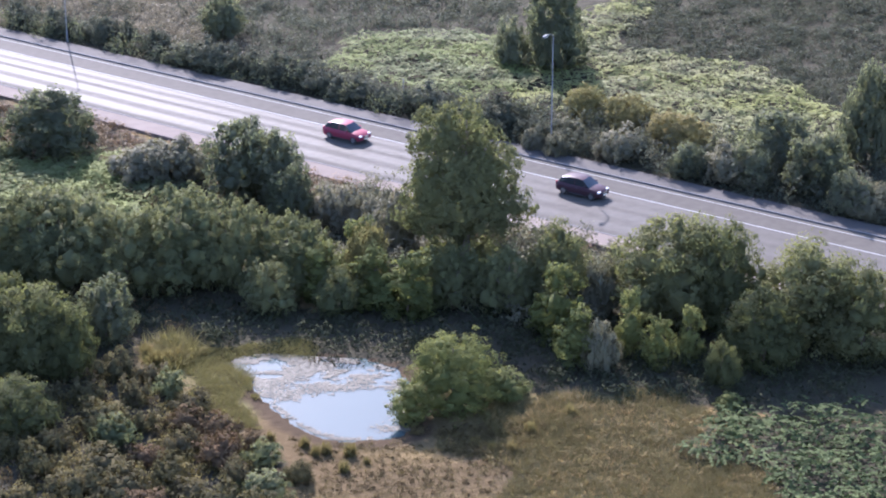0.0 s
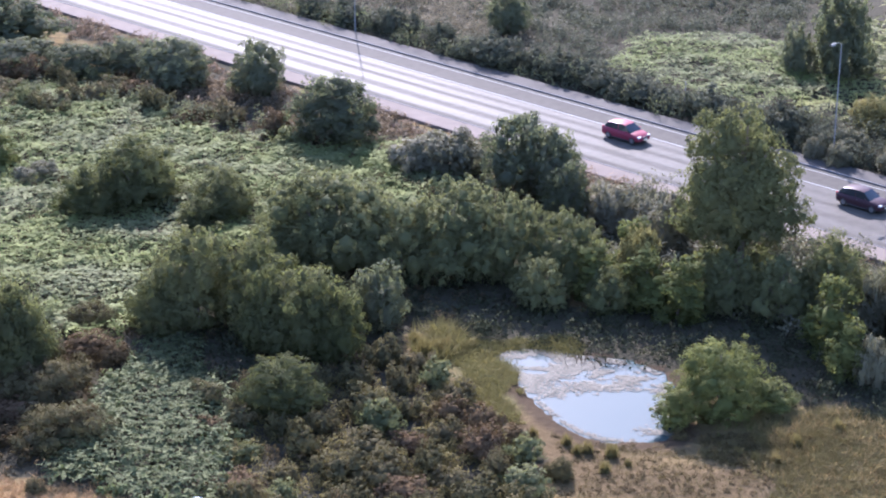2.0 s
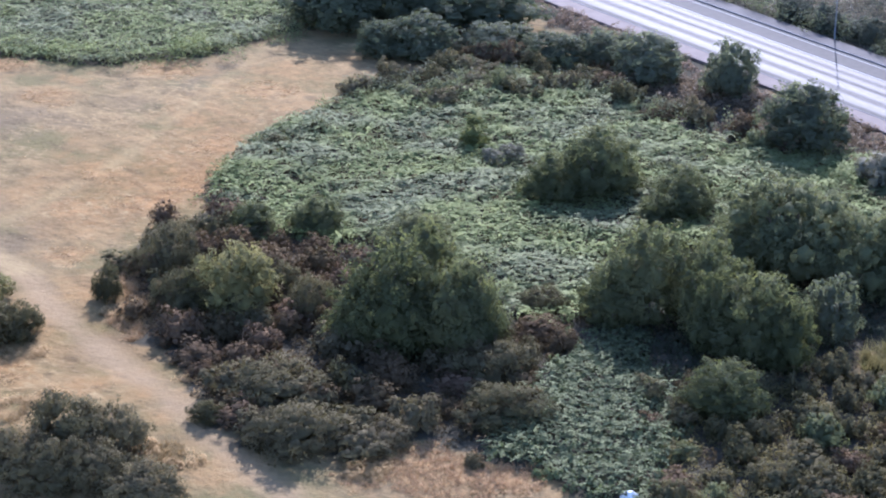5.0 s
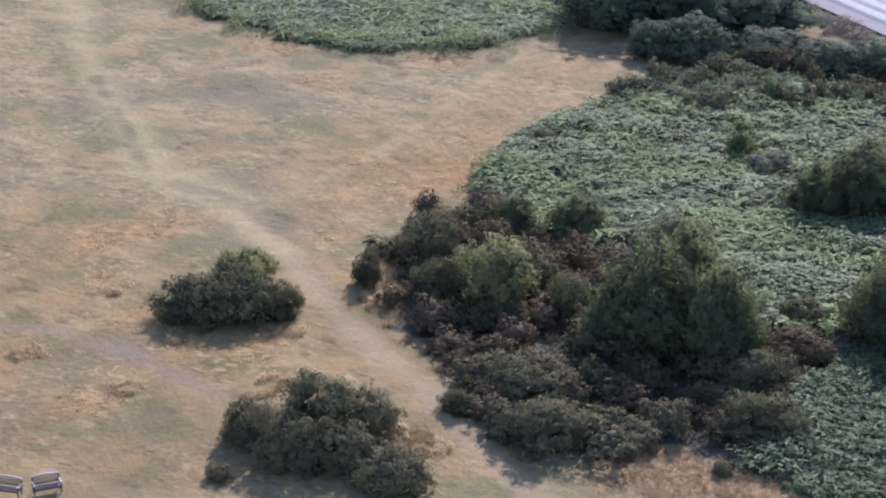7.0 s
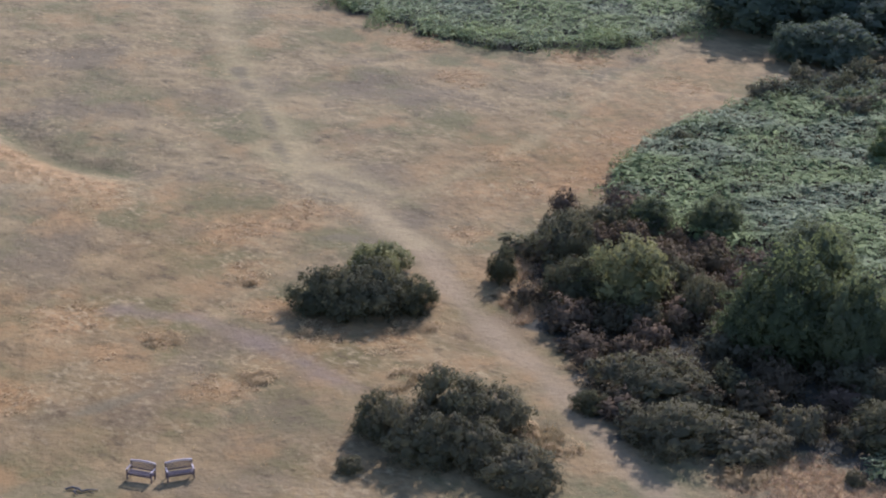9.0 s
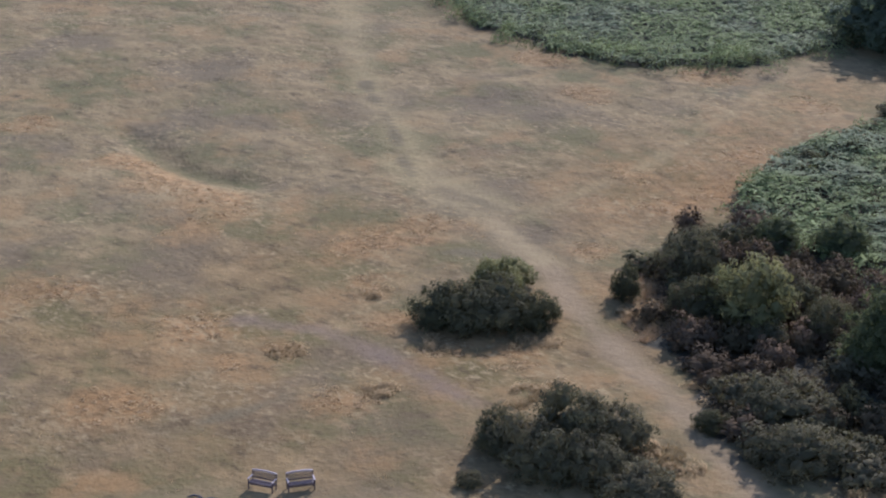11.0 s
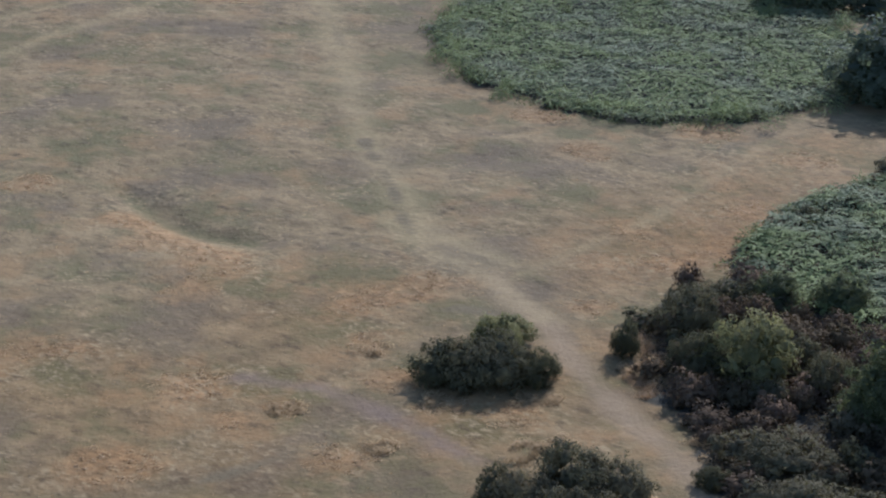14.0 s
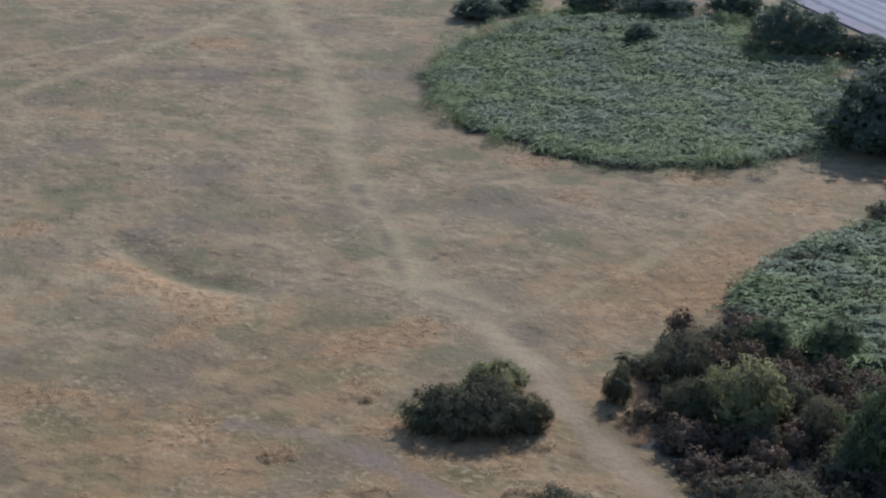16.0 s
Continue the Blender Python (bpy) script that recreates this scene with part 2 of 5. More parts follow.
def ground_surface():
    """Dry heath: straw and reddish grass in clouds, green hollows, sandy trodden paths, darker ground under the scrub.
    """
    m, nodes, links = material("heath_ground")
    b = nodes["Principled BSDF"]
    b.inputs["Roughness"].default_value, b.inputs["Specular IOR Level"].default_value = 0.9, 0.02
    geo = nodes.new("ShaderNodeNewGeometry")

    def cloud(scale, detail=5.0, rough=0.55, stretch=1.0):
        n = nodes.new("ShaderNodeTexNoise")
        n.inputs["Scale"].default_value, n.inputs["Detail"].default_value, n.inputs["Roughness"].default_value = scale, detail, rough
        mp = nodes.new("ShaderNodeMapping")
        mp.inputs["Rotation"].default_value = (0, 0, radians(35))
        mp.inputs["Scale"].default_value = (1, stretch, 1)
        links.new(geo.outputs["Position"], mp.inputs["Vector"])
        links.new(mp.outputs[0], n.inputs["Vector"])
        return n.outputs["Fac"]

    def ranged(v, a, z):
        r = nodes.new("ShaderNodeMapRange")
        r.inputs["From Min"].default_value, r.inputs["From Max"].default_value = a, z
        links.new(v, r.inputs["Value"])
        return r.outputs[0]

    def blend(fac, one, two):
        x = nodes.new("ShaderNodeMix")
        x.data_type = "RGBA"
        links.new(fac, x.inputs[0])
        for slot, c in ((6, one), (7, two)):
            if isinstance(c, tuple):
                x.inputs[slot].default_value = (*c, 1)
            else:
                links.new(c, x.inputs[slot])
        return x.outputs[2]

    def masked(name, lo=0.25, hi=0.75, ragged=0.45):
        a = nodes.new("ShaderNodeAttribute")
        a.attribute_name = name
        s = nodes.new("ShaderNodeMath")
        s.operation = "MULTIPLY_ADD"
        links.new(cloud(0.9, 7.0, 0.65), s.inputs[0])
        s.inputs[1].default_value = ragged
        links.new(a.outputs["Fac"], s.inputs[2])
        return ranged(s.outputs[0], lo + ragged * 0.5, hi + ragged * 0.5)

    straw = blend(ranged(cloud(0.5, 3.0, 0.55), 0.36, 0.64), (0.104, 0.075, 0.036), (0.151, 0.109, 0.051))
    streak = blend(ranged(cloud(0.22, 4.0, 0.6, 1.8), 0.46, 0.6), straw, (0.167, 0.119, 0.056))
    olive = blend(ranged(cloud(0.1, 4.0, 0.6, 1.5), 0.46, 0.58), streak, (0.098, 0.080, 0.035))
    warm = blend(ranged(cloud(0.14, 4.0, 0.62), 0.52, 0.64), olive, (0.158, 0.104, 0.046))
    grey = blend(ranged(cloud(0.075, 4.0, 0.6), 0.52, 0.64), warm, (0.105, 0.078, 0.042))
    dark = blend(ranged(cloud(0.38, 5.0, 0.65, 1.6), 0.54, 0.7), grey, (0.073, 0.054, 0.028))
    pale = blend(ranged(cloud(0.3, 5.0, 0.65, 1.6), 0.58, 0.74), dark, (0.198, 0.141, 0.070))
    ashen = blend(masked("ashen", 0.2, 0.9, 0.8), pale, blend(cloud(0.8, 4.0, 0.6), (0.080, 0.060, 0.036), (0.109, 0.082, 0.050)))
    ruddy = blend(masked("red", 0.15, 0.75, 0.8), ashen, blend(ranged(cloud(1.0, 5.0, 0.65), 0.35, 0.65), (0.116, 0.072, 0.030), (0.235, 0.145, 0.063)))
    green = blend(masked("green", 0.2, 0.9, 0.8), ruddy, blend(cloud(1.0, 4.0, 0.6), (0.067, 0.062, 0.026), (0.096, 0.084, 0.036)))
    # near field tinted warmer and darker, so far ground pales as through haze
    haze_tint = nodes.new("ShaderNodeMix")
    haze_tint.data_type, haze_tint.blend_type = "RGBA", "MULTIPLY"
    links.new(masked("warm", 0.1, 0.9, 0.3), haze_tint.inputs[0])
    links.new(green, haze_tint.inputs[6])
    haze_tint.inputs[7].default_value = (0.95, 0.85, 0.74, 1)
    green = haze_tint.outputs[2]
    fleck = blend(ranged(cloud(1.5, 4.0, 0.6, 1.5), 0.6, 0.74), green, (0.075, 0.054, 0.027))
    tips = blend(ranged(cloud(1.3, 4.0, 0.6, 1.5), 0.5, 0.68), fleck, (0.196, 0.141, 0.068))
    patchy = nodes.new("ShaderNodeMix")
    patchy.data_type = "RGBA"
    links.new(ranged(cloud(0.11, 5.0, 0.62), 0.46, 0.6), patchy.inputs[0])
    links.new(fleck, patchy.inputs[6])
    links.new(tips, patchy.inputs[7])
    fleck = patchy.outputs[2]
    sand = blend(cloud(1.1, 6.0, 0.65), (0.145, 0.101, 0.053), (0.186, 0.134, 0.072))
    pathy = blend(masked("path"), fleck, sand)
    grassy = blend(masked("track", 0.2, 0.9, 0.5), pathy, blend(cloud(0.7, 4.0, 0.6), (0.177, 0.131, 0.059), (0.237, 0.176, 0.084)))
    rut = blend(masked("rut", 0.2, 0.8, 0.35), grassy, (0.1, 0.077, 0.04))
    stone = blend(masked("gravel", 0.2, 0.75, 0.5), rut, blend(cloud(1.2, 6.0, 0.65), (0.112, 0.077, 0.047), (0.148, 0.105, 0.065)))
    soil = blend(masked("soil"), stone, blend(cloud(0.8, 6.0, 0.65), (0.06, 0.042, 0.021), (0.1, 0.071, 0.038)))
    mud = blend(masked("mud"), soil, blend(cloud(0.7, 6.0, 0.7), (0.03, 0.021, 0.013), (0.066, 0.047, 0.029)))
    dark_floor = blend(masked("dark_floor"), mud, (0.04, 0.036, 0.024))
    links.new(dark_floor, b.inputs["Base Color"])
    bump = nodes.new("ShaderNodeBump")
    bump.inputs["Strength"].default_value, bump.inputs["Distance"].default_value = 0.5, 0.3
    links.new(cloud(0.75, 4.0, 0.6), bump.inputs["Height"])
    tufty = nodes.new("ShaderNodeBump")
    tufty.inputs["Strength"].default_value, tufty.inputs["Distance"].default_value = 0.55, 0.18
    links.new(cloud(2.4, 5.0, 0.65), tufty.inputs["Height"])
    links.new(bump.outputs["Normal"], tufty.inputs["Normal"])
    links.new(tufty.outputs["Normal"], b.inputs["Normal"])
    return m


def water_surface():
    m, nodes, links = material("pond_water")
    b = nodes["Principled BSDF"]
    b.inputs["Base Color"].default_value = (0.035, 0.055, 0.055, 1)
    b.inputs["Roughness"].default_value, b.inputs["IOR"].default_value = 0.05, 1.33
    b.inputs["Specular IOR Level"].default_value = 0.36
    geo = nodes.new("ShaderNodeNewGeometry")
    n = nodes.new("ShaderNodeTexNoise")
    n.inputs["Scale"].default_value, n.inputs["Detail"].default_value = 1.6, 3.0
    links.new(geo.outputs["Position"], n.inputs["Vector"])
    bump = nodes.new("ShaderNodeBump")
    bump.inputs["Strength"].default_value, bump.inputs["Distance"].default_value = 0.12, 0.02
    links.new(n.outputs["Fac"], bump.inputs["Height"])
    links.new(bump.outputs["Normal"], b.inputs["Normal"])
    return m


ASPHALT, GROUND, WATER = road_surface(), ground_surface(), water_surface()
WEED = plain("floating_pondweed", (0.105, 0.096, 0.074), 0.6, 0, 0.7, 2.6)
WEED.node_tree.nodes["Principled BSDF"].inputs["Specular IOR Level"].default_value = 0.05

# ---- plan of the ground ----
BRACKEN_MID = [(-70.6, 128.1), (-74.3, 136.7), (-75.7, 147.5), (-73.2, 156.0), (-67.4, 162.8), (-60.4, 172.2), (-52.0, 168.3), (-43.7, 161.6), (-36.0, 158.5), (-28.4, 158.6), (-22.9, 153.8), (-22.7, 143.5), (-32.3, 137.1), (-39.3, 134.2), (-41.3, 132.2), (-37.5, 121.8), (-39.0, 118.1), (-43.2, 118.4), (-49.7, 126.5), (-56.4, 129.6), (-57.8, 126.6), (-65.0, 126.1)]
BRACKEN_NEAR = [(-36.0, 118.6), (-33.2, 115.8), (-29.5, 112.0), (-28.5, 107.4), (-27.7, 102.3), (-27.0, 97.6), (-29.6, 96.5), (-32.2, 98.3), (-37.6, 100.5), (-38.3, 103.4), (-36.7, 109.0), (-37.3, 114.1)]
BRACKEN_FAR = [(-137.4, 176.9), (-128.3, 165.6), (-117.5, 160.1), (-106.6, 158.3), (-99.2, 157.9), (-91.5, 164.9), (-87.8, 178.5), (-96.5, 198.1), (-105.4, 207.3), (-111.1, 203.1), (-122.9, 219.7), (-142.5, 211.1), (-143.6, 196.7), (-140.2, 183.2)]
BRACKEN_ROAD = [(-11.9, 183.6), (-8.0, 193.9), (-1.3, 197.8), (6.5, 192.8), (8.2, 180.0), (5.9, 173.3), (-1.2, 175.0), (-7.4, 178.4)]
BRACKEN_HILL = [(12.2, 196.8), (17.7, 209.6), (23.7, 209.6), (17.4, 190.9), (29.0, 183.4), (34.8, 171.6), (34.6, 162.6), (32.4, 153.0), (23.3, 159.8), (16.8, 165.6), (11.2, 169.4), (5.9, 173.3), (8.0, 189.0)]
BRACKEN_RIGHT = [(14.1, 107.8), (15.5, 111.8), (18.6, 112.2), (20.7, 114.1), (26.9, 112.6), (33.0, 110.5), (30.0, 97.0), (18.8, 98.0), (18.8, 105.3), (15.6, 107.1)]
BRACKEN_LEFT = [(-39.1, 157.2), (-33.8, 158.6), (-28.0, 157.2), (-20.6, 153.2), (-19.4, 150.6), (-27.0, 150.6), (-33.9, 149.4), (-37.1, 148.2)]
HEATH_FAR = [(18.0, 205.1), (23.7, 209.6), (58.1, 223.8), (48.3, 171.6), (35.5, 170.1), (29.0, 183.4), (18.4, 189.9)]
HEATH_TOP = [(-21.7, 209.7), (-14.2, 224.1), (11.2, 224.0), (6.6, 196.8), (-1.3, 198.9), (-9.2, 194.9), (-12.0, 185.4), (-18.6, 187.2)]
HEATH_STRIP = [(-19.7, 187.2), (-11.9, 183.6), (-4.3, 175.0), (5.8, 171.7), (8.6, 167.1), (5.6, 164.1), (-3.2, 170.2), (-12.6, 177.5), (-18.8, 183.6)]
HEATH_PALE = [(-81.6, 224.4), (-66.8, 216.9), (-44.8, 199.5), (-35.3, 194.0), (-26.1, 187.3), (-18.8, 184.0), (-18.7, 189.1), (-21.7, 209.7), (-30.7, 224.2), (-73.4, 240.7)]
HEATH_LOW = [(-63.1, 107.3), (-59.3, 109.8), (-51.3, 112.1), (-42.2, 115.9), (-38.4, 117.4), (-36.7, 109.0), (-37.8, 102.0), (-41.3, 99.8), (-46.0, 97.1), (-51.6, 96.3), (-57.6, 100.4)]
HEATH_MID = [(-74.3, 124.7), (-70.8, 128.1), (-62.4, 124.7), (-57.3, 125.6), (-51.3, 112.1), (-58.9, 109.0), (-63.1, 107.3), (-66.9, 111.7), (-71.6, 117.4)]
HEATH_POND = [(-30.8, 110.8), (-21.5, 115.0), (-19.7, 118.9), (-17.0, 115.8), (-13.8, 111.5), (-11.6, 107.6), (-10.2, 103.0), (-8.6, 98.4), (-27.8, 92.9), (-27.0, 101.8)]
HEATH_BACK = [(-75.5, 160.1), (-71.0, 166.4), (-67.5, 174.7), (-60.8, 178.4), (-54.5, 172.7), (-46.6, 167.8), (-38.5, 164.3), (-35.1, 158.3), (-45.7, 164.8), (-54.9, 167.3), (-61.7, 162.1), (-67.9, 158.8)]
SCRUBLAND = [(-74.3, 136.7), (-75.3, 146.9), (-73.2, 156.0), (-67.4, 162.8), (-59.4, 177.5), (-44.8, 174.9), (-23.9, 159.0), (-9.4, 149.0), (-7.8, 134.0), (-20.6, 121.0), (-18.0, 115.0), (-14.3, 106.3), (-26.2, 100.7), (-32.4, 98.9), (-37.9, 100.4), (-41.3, 99.8), (-44.6, 97.3), (-51.6, 96.3), (-58.4, 101.0), (-64.1, 106.9), (-71.6, 117.4), (-73.4, 125.7)]
POND = [(-14.2, 120.4), (-13.2, 121.6), (-11.7, 122.0), (-9.1, 121.6), (-5.3, 121.0), (-3.1, 119.5), (-1.8, 116.2), (-2.0, 110.7), (-3.2, 109.9), (-4.9, 109.6), (-6.3, 109.6), (-7.7, 110.4), (-9.2, 111.9), (-10.7, 114.2), (-11.8, 116.2), (-12.3, 118.3)]
HEDGE_FAR = [(-1.4, 168.4), (22.4, 151.8), (46.1, 135.1), (48.7, 138.8), (24.9, 155.4), (1.2, 172.1)]
HEDGE_LEFT = [(-76.6, 221.4), (-39.0, 194.9), (-1.4, 168.4), (0.1, 170.5), (-37.6, 196.9), (-75.2, 223.4)]
VERGE_NEAR = [(-87.8, 205.4), (-38.8, 170.9), (10.3, 136.4), (12.5, 139.5), (-36.6, 174.0), (-85.6, 208.5)]
WEEDS_VERGE = [(-65.9, 193.7), (-55.1, 185.9), (-40.9, 174.5), (-29.1, 167.6), (-18.4, 161.3), (-5.4, 153.8), (-5.0, 146.5), (-17.3, 153.3), (-27.0, 156.1), (-37.6, 160.6), (-50.9, 171.8)]
BRAMBLE_BANK = [(-11.0, 153.2), (-2.9, 150.6), (-1.0, 142.2), (9.2, 143.3), (12.9, 141.0), (11.6, 123.9), (9.6, 117.0), (8.5, 123.9), (-3.3, 131.5), (-9.4, 139.9)]
FAR_VERGE = [(4.8, 169.4), (10.5, 166.8), (17.4, 161.5), (23.6, 154.6), (29.5, 149.5), (38.9, 142.1), (41.5, 153.0), (29.0, 159.8), (20.2, 165.6), (10.8, 171.7)]
BRACKEN_ZONES = [BRACKEN_MID, BRACKEN_NEAR, BRACKEN_FAR, BRACKEN_ROAD, BRACKEN_HILL, BRACKEN_RIGHT, BRACKEN_LEFT]
HEATH_ZONES = [HEATH_FAR, HEATH_TOP, HEATH_STRIP, HEATH_PALE, HEATH_LOW, HEATH_MID, HEATH_POND, HEATH_BACK, WEEDS_VERGE, BRAMBLE_BANK, FAR_VERGE, HEDGE_FAR, HEDGE_LEFT, VERGE_NEAR]
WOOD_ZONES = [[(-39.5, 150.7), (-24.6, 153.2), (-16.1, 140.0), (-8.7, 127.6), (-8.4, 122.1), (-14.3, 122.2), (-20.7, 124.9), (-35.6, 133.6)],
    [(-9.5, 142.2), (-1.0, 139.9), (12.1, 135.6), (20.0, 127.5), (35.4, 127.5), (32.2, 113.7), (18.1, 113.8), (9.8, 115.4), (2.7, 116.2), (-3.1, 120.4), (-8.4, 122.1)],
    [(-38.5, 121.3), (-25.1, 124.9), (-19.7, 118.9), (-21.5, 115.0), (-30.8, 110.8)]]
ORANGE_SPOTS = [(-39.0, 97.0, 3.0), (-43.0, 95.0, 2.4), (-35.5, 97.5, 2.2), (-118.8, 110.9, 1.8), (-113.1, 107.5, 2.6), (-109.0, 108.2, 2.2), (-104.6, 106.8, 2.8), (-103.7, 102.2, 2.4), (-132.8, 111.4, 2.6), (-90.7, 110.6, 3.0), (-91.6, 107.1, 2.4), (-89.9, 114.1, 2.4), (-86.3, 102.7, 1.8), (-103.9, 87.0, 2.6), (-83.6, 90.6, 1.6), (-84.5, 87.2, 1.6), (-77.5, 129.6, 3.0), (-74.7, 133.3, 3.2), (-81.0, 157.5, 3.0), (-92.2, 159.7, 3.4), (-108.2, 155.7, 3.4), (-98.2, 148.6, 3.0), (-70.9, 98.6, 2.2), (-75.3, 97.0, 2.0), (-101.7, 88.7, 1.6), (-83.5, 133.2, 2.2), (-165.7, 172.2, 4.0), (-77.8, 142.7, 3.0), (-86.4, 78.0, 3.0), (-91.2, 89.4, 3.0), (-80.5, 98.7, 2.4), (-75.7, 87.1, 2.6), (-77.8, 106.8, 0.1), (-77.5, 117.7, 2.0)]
GREEN_SPOTS = [(-66.7, 107.3, 1.8), (-53.1, 96.2, 1.6), (-53.3, 98.2, 1.4), (-118.6, 114.6, 1.4), (-119.1, 128.7, 2.6), (-110.0, 113.2, 2.6), (-129.5, 152.1, 4.0), (-144.9, 141.8, 4.0), (-135.9, 126.7, 4.0), (-84.2, 120.7, 3.0), (-92.1, 130.2, 3.0), (-89.2, 123.1, 2.0), (-137.1, 119.3, 4.0), (-99.0, 84.7, 3.4), (-102.3, 95.5, 3.4), (-110.8, 117.8, 3.0), (-119.8, 143.5, 2.6), (-66.9, 106.7, 1.4), (-92.7, 137.8, 2.4), (-78.4, 88.1, 1.6), (-153.2, 127.9, 4.0), (-112.1, 140.3, 2.0), (-75.8, 110.9, 1.6), (-92.1, 96.0, 2.0)]
GREY_SPOTS = [(-68.0, 84.8, 6.0), (-66.8, 78.1, 5.0), (-102.4, 115.6, 2.4), (-106.2, 114.4, 2.0), (-99.0, 117.3, 2.6), (-94.6, 118.6, 2.4), (-88.8, 92.4, 1.2), (-94.7, 106.8, 2.8), (-157.1, 158.5, 5.0), (-167.6, 153.8, 4.0), (-90.7, 150.1, 2.6), (-109.2, 146.9, 2.8), (-96.4, 130.5, 3.0), (-96.2, 124.5, 1.2), (-77.8, 129.4, 1.2), (-151.9, 186.1, 4.0), (-125.2, 129.3, 3.0), (-112.6, 103.0, 3.2), (-124.3, 168.2, 3.0), (-91.8, 74.9, 2.4), (-108.1, 132.9, 1.6), (-78.1, 82.4, 2.0)]
TUFT_SPOTS = [(-67.8, 112.0, 1.0), (-66.7, 109.5, 1.1), (-58.7, 102.1, 1.0), (-55.9, 102.4, 0.7), (-58.6, 99.2, 0.9), (-43.4, 95.2, 1.4), (-74.5, 89.6, 1.1), (-83.1, 90.3, 1.2), (-71.3, 100.8, 0.8), (-65.5, 97.3, 0.9), (-74.2, 89.2, 1.0), (-56.1, 92.8, 1.4), (-53.8, 92.3, 1.2), (-69.0, 109.7, 1.0), (-66.5, 109.8, 1.2), (-43.6, 95.5, 1.5), (-56.4, 103.5, 0.9), (-67.2, 95.0, 0.9), (-65.7, 96.1, 0.9), (-76.0, 97.0, 0.9), (-72.0, 99.2, 0.9), (-70.0, 102.2, 0.9), (-84.7, 101.8, 1.0), (-57.6, 100.6, 0.9), (-70.6, 114.8, 0.9)]
NEAR_TINT_SPOTS = [(-78.7, 80.2, 13.0), (-71.3, 94.6, 11.0), (-67.6, 106.1, 10.0), (-92.5, 83.2, 12.0), (-64.1, 79.6, 10.0), (-77.4, 134.5, 12.0), (-92.6, 102.4, 10.0), (-79.6, 68.2, 10.0), (-85.5, 76.5, 11.0), (-97.8, 83.0, 11.0), (-87.2, 91.1, 11.0)]
TALL_GRASS = [[(-72.8, 117.1), (-71.7, 119.3), (-64.5, 108.4), (-64.4, 106.1), (-68.4, 110.2)], [(-45.0, 95.1), (-43.7, 97.2), (-41.1, 100.1), (-37.9, 100.5), (-35.0, 99.5), (-33.2, 98.0), (-37.0, 94.0), (-42.6, 92.6)], [(-57.9, 92.8), (-56.6, 94.2), (-53.4, 92.6), (-52.6, 90.4), (-56.3, 91.3)], [(-67.2, 92.6), (-65.9, 97.0), (-65.0, 97.0), (-66.1, 92.4)]]
WHITE_SPOT = (-28.24, 97.75)
LOG = (-73.63, 72.52)
PATH_MAIN_FAR = [(-180.6, 197.7), (-169.2, 187.3), (-153.2, 175.2), (-135.0, 157.8), (-119.5, 141.6), (-106.3, 130.7), (-97.3, 122.9), (-88.1, 120.9)]
PATH_MAIN_NEAR = [(-86.8, 118.1), (-79.1, 113.8), (-71.0, 107.1), (-66.1, 103.8), (-60.5, 100.5), (-53.9, 95.7), (-47.4, 91.1), (-44.1, 88.9)]
PATH_SIDE = [(-68.3, 91.7), (-72.6, 92.6), (-78.2, 93.8), (-83.8, 94.1), (-89.1, 92.5)]
PATH_FAR = [(-168.3, 135.7), (-169.7, 149.7), (-170.6, 163.9), (-174.9, 185.0), (-178.1, 204.0)]
PATH_CORNER = [(-85.4, 117.6), (-83.9, 134.6), (-85.1, 150.3), (-86.4, 162.9), (-88.2, 176.7)]
PATH_BENCH = [(-79.1, 67.7), (-73.9, 73.2), (-67.1, 78.2), (-59.2, 81.6), (-51.3, 83.5)]
ARC = [(-123.9, 115.5), (-118.4, 113.2), (-112.8, 112.1), (-107.4, 113.2)]
POND_PATH = [(-10.0, 109.7), (-8.6, 107.8), (-6.1, 105.0), (-2.8, 103.7), (2.8, 105.0)]
RED_A = [(-119.9, 110.8), (-112.3, 109.7), (-106.3, 109.4)]
RED_B = [(-93.7, 109.8), (-90.4, 113.9), (-86.9, 116.5)]
RED_C = [(-80.4, 125.8), (-77.0, 134.7), (-81.1, 151.3), (-80.9, 163.7)]
SEDGE = [(2.6, 113.0), (9.2, 116.2), (14.2, 116.2), (16.2, 112.2), (17.1, 108.5), (19.7, 107.8), (18.7, 97.2), (3.6, 97.3), (3.2, 107.8)]
BANK = [(-17.2, 123.9), (-13.7, 123.0), (-8.4, 123.5), (-8.3, 121.3), (-13.4, 120.4), (-11.9, 115.4), (-11.8, 110.8), (-14.1, 112.3), (-15.9, 116.2), (-17.9, 120.4)]
REEDS = [(-19.9, 122.2), (-17.2, 123.9), (-16.1, 119.6), (-18.7, 118.3)]
FIELD = [(-92.1, 51.3), (-33.0, 94.7), (-44.7, 123.0), (-74.4, 136.7), (-85.5, 166.9), (-133.3, 140.3), (-146.7, 110.2)]
PATH_FAR_TOO = [(-180.9, 147.1), (-178.8, 157.2), (-177.0, 167.3)]
PATH_JOIN = [(-102.1, 124.5), (-93.3, 119.4), (-86.5, 117.6), (-79.1, 113.8)]
RUT_A = [(-117.5, 139.5), (-110.8, 134.0), (-106.6, 130.2), (-101.3, 125.0), (-98.0, 122.2)]
RUT_B = [(-94.3, 120.9), (-92.5, 120.7), (-89.5, 120.5), (-87.7, 120.3)]
RUT_C = [(-86.4, 109.4), (-84.9, 111.2), (-82.2, 112.2)]
RUT_E = [(-80.3, 79.5), (-79.3, 81.9), (-78.5, 84.2), (-78.4, 86.5)]
RUT_F = [(-85.9, 89.1), (-82.4, 89.6), (-78.6, 89.2), (-75.5, 89.4)]
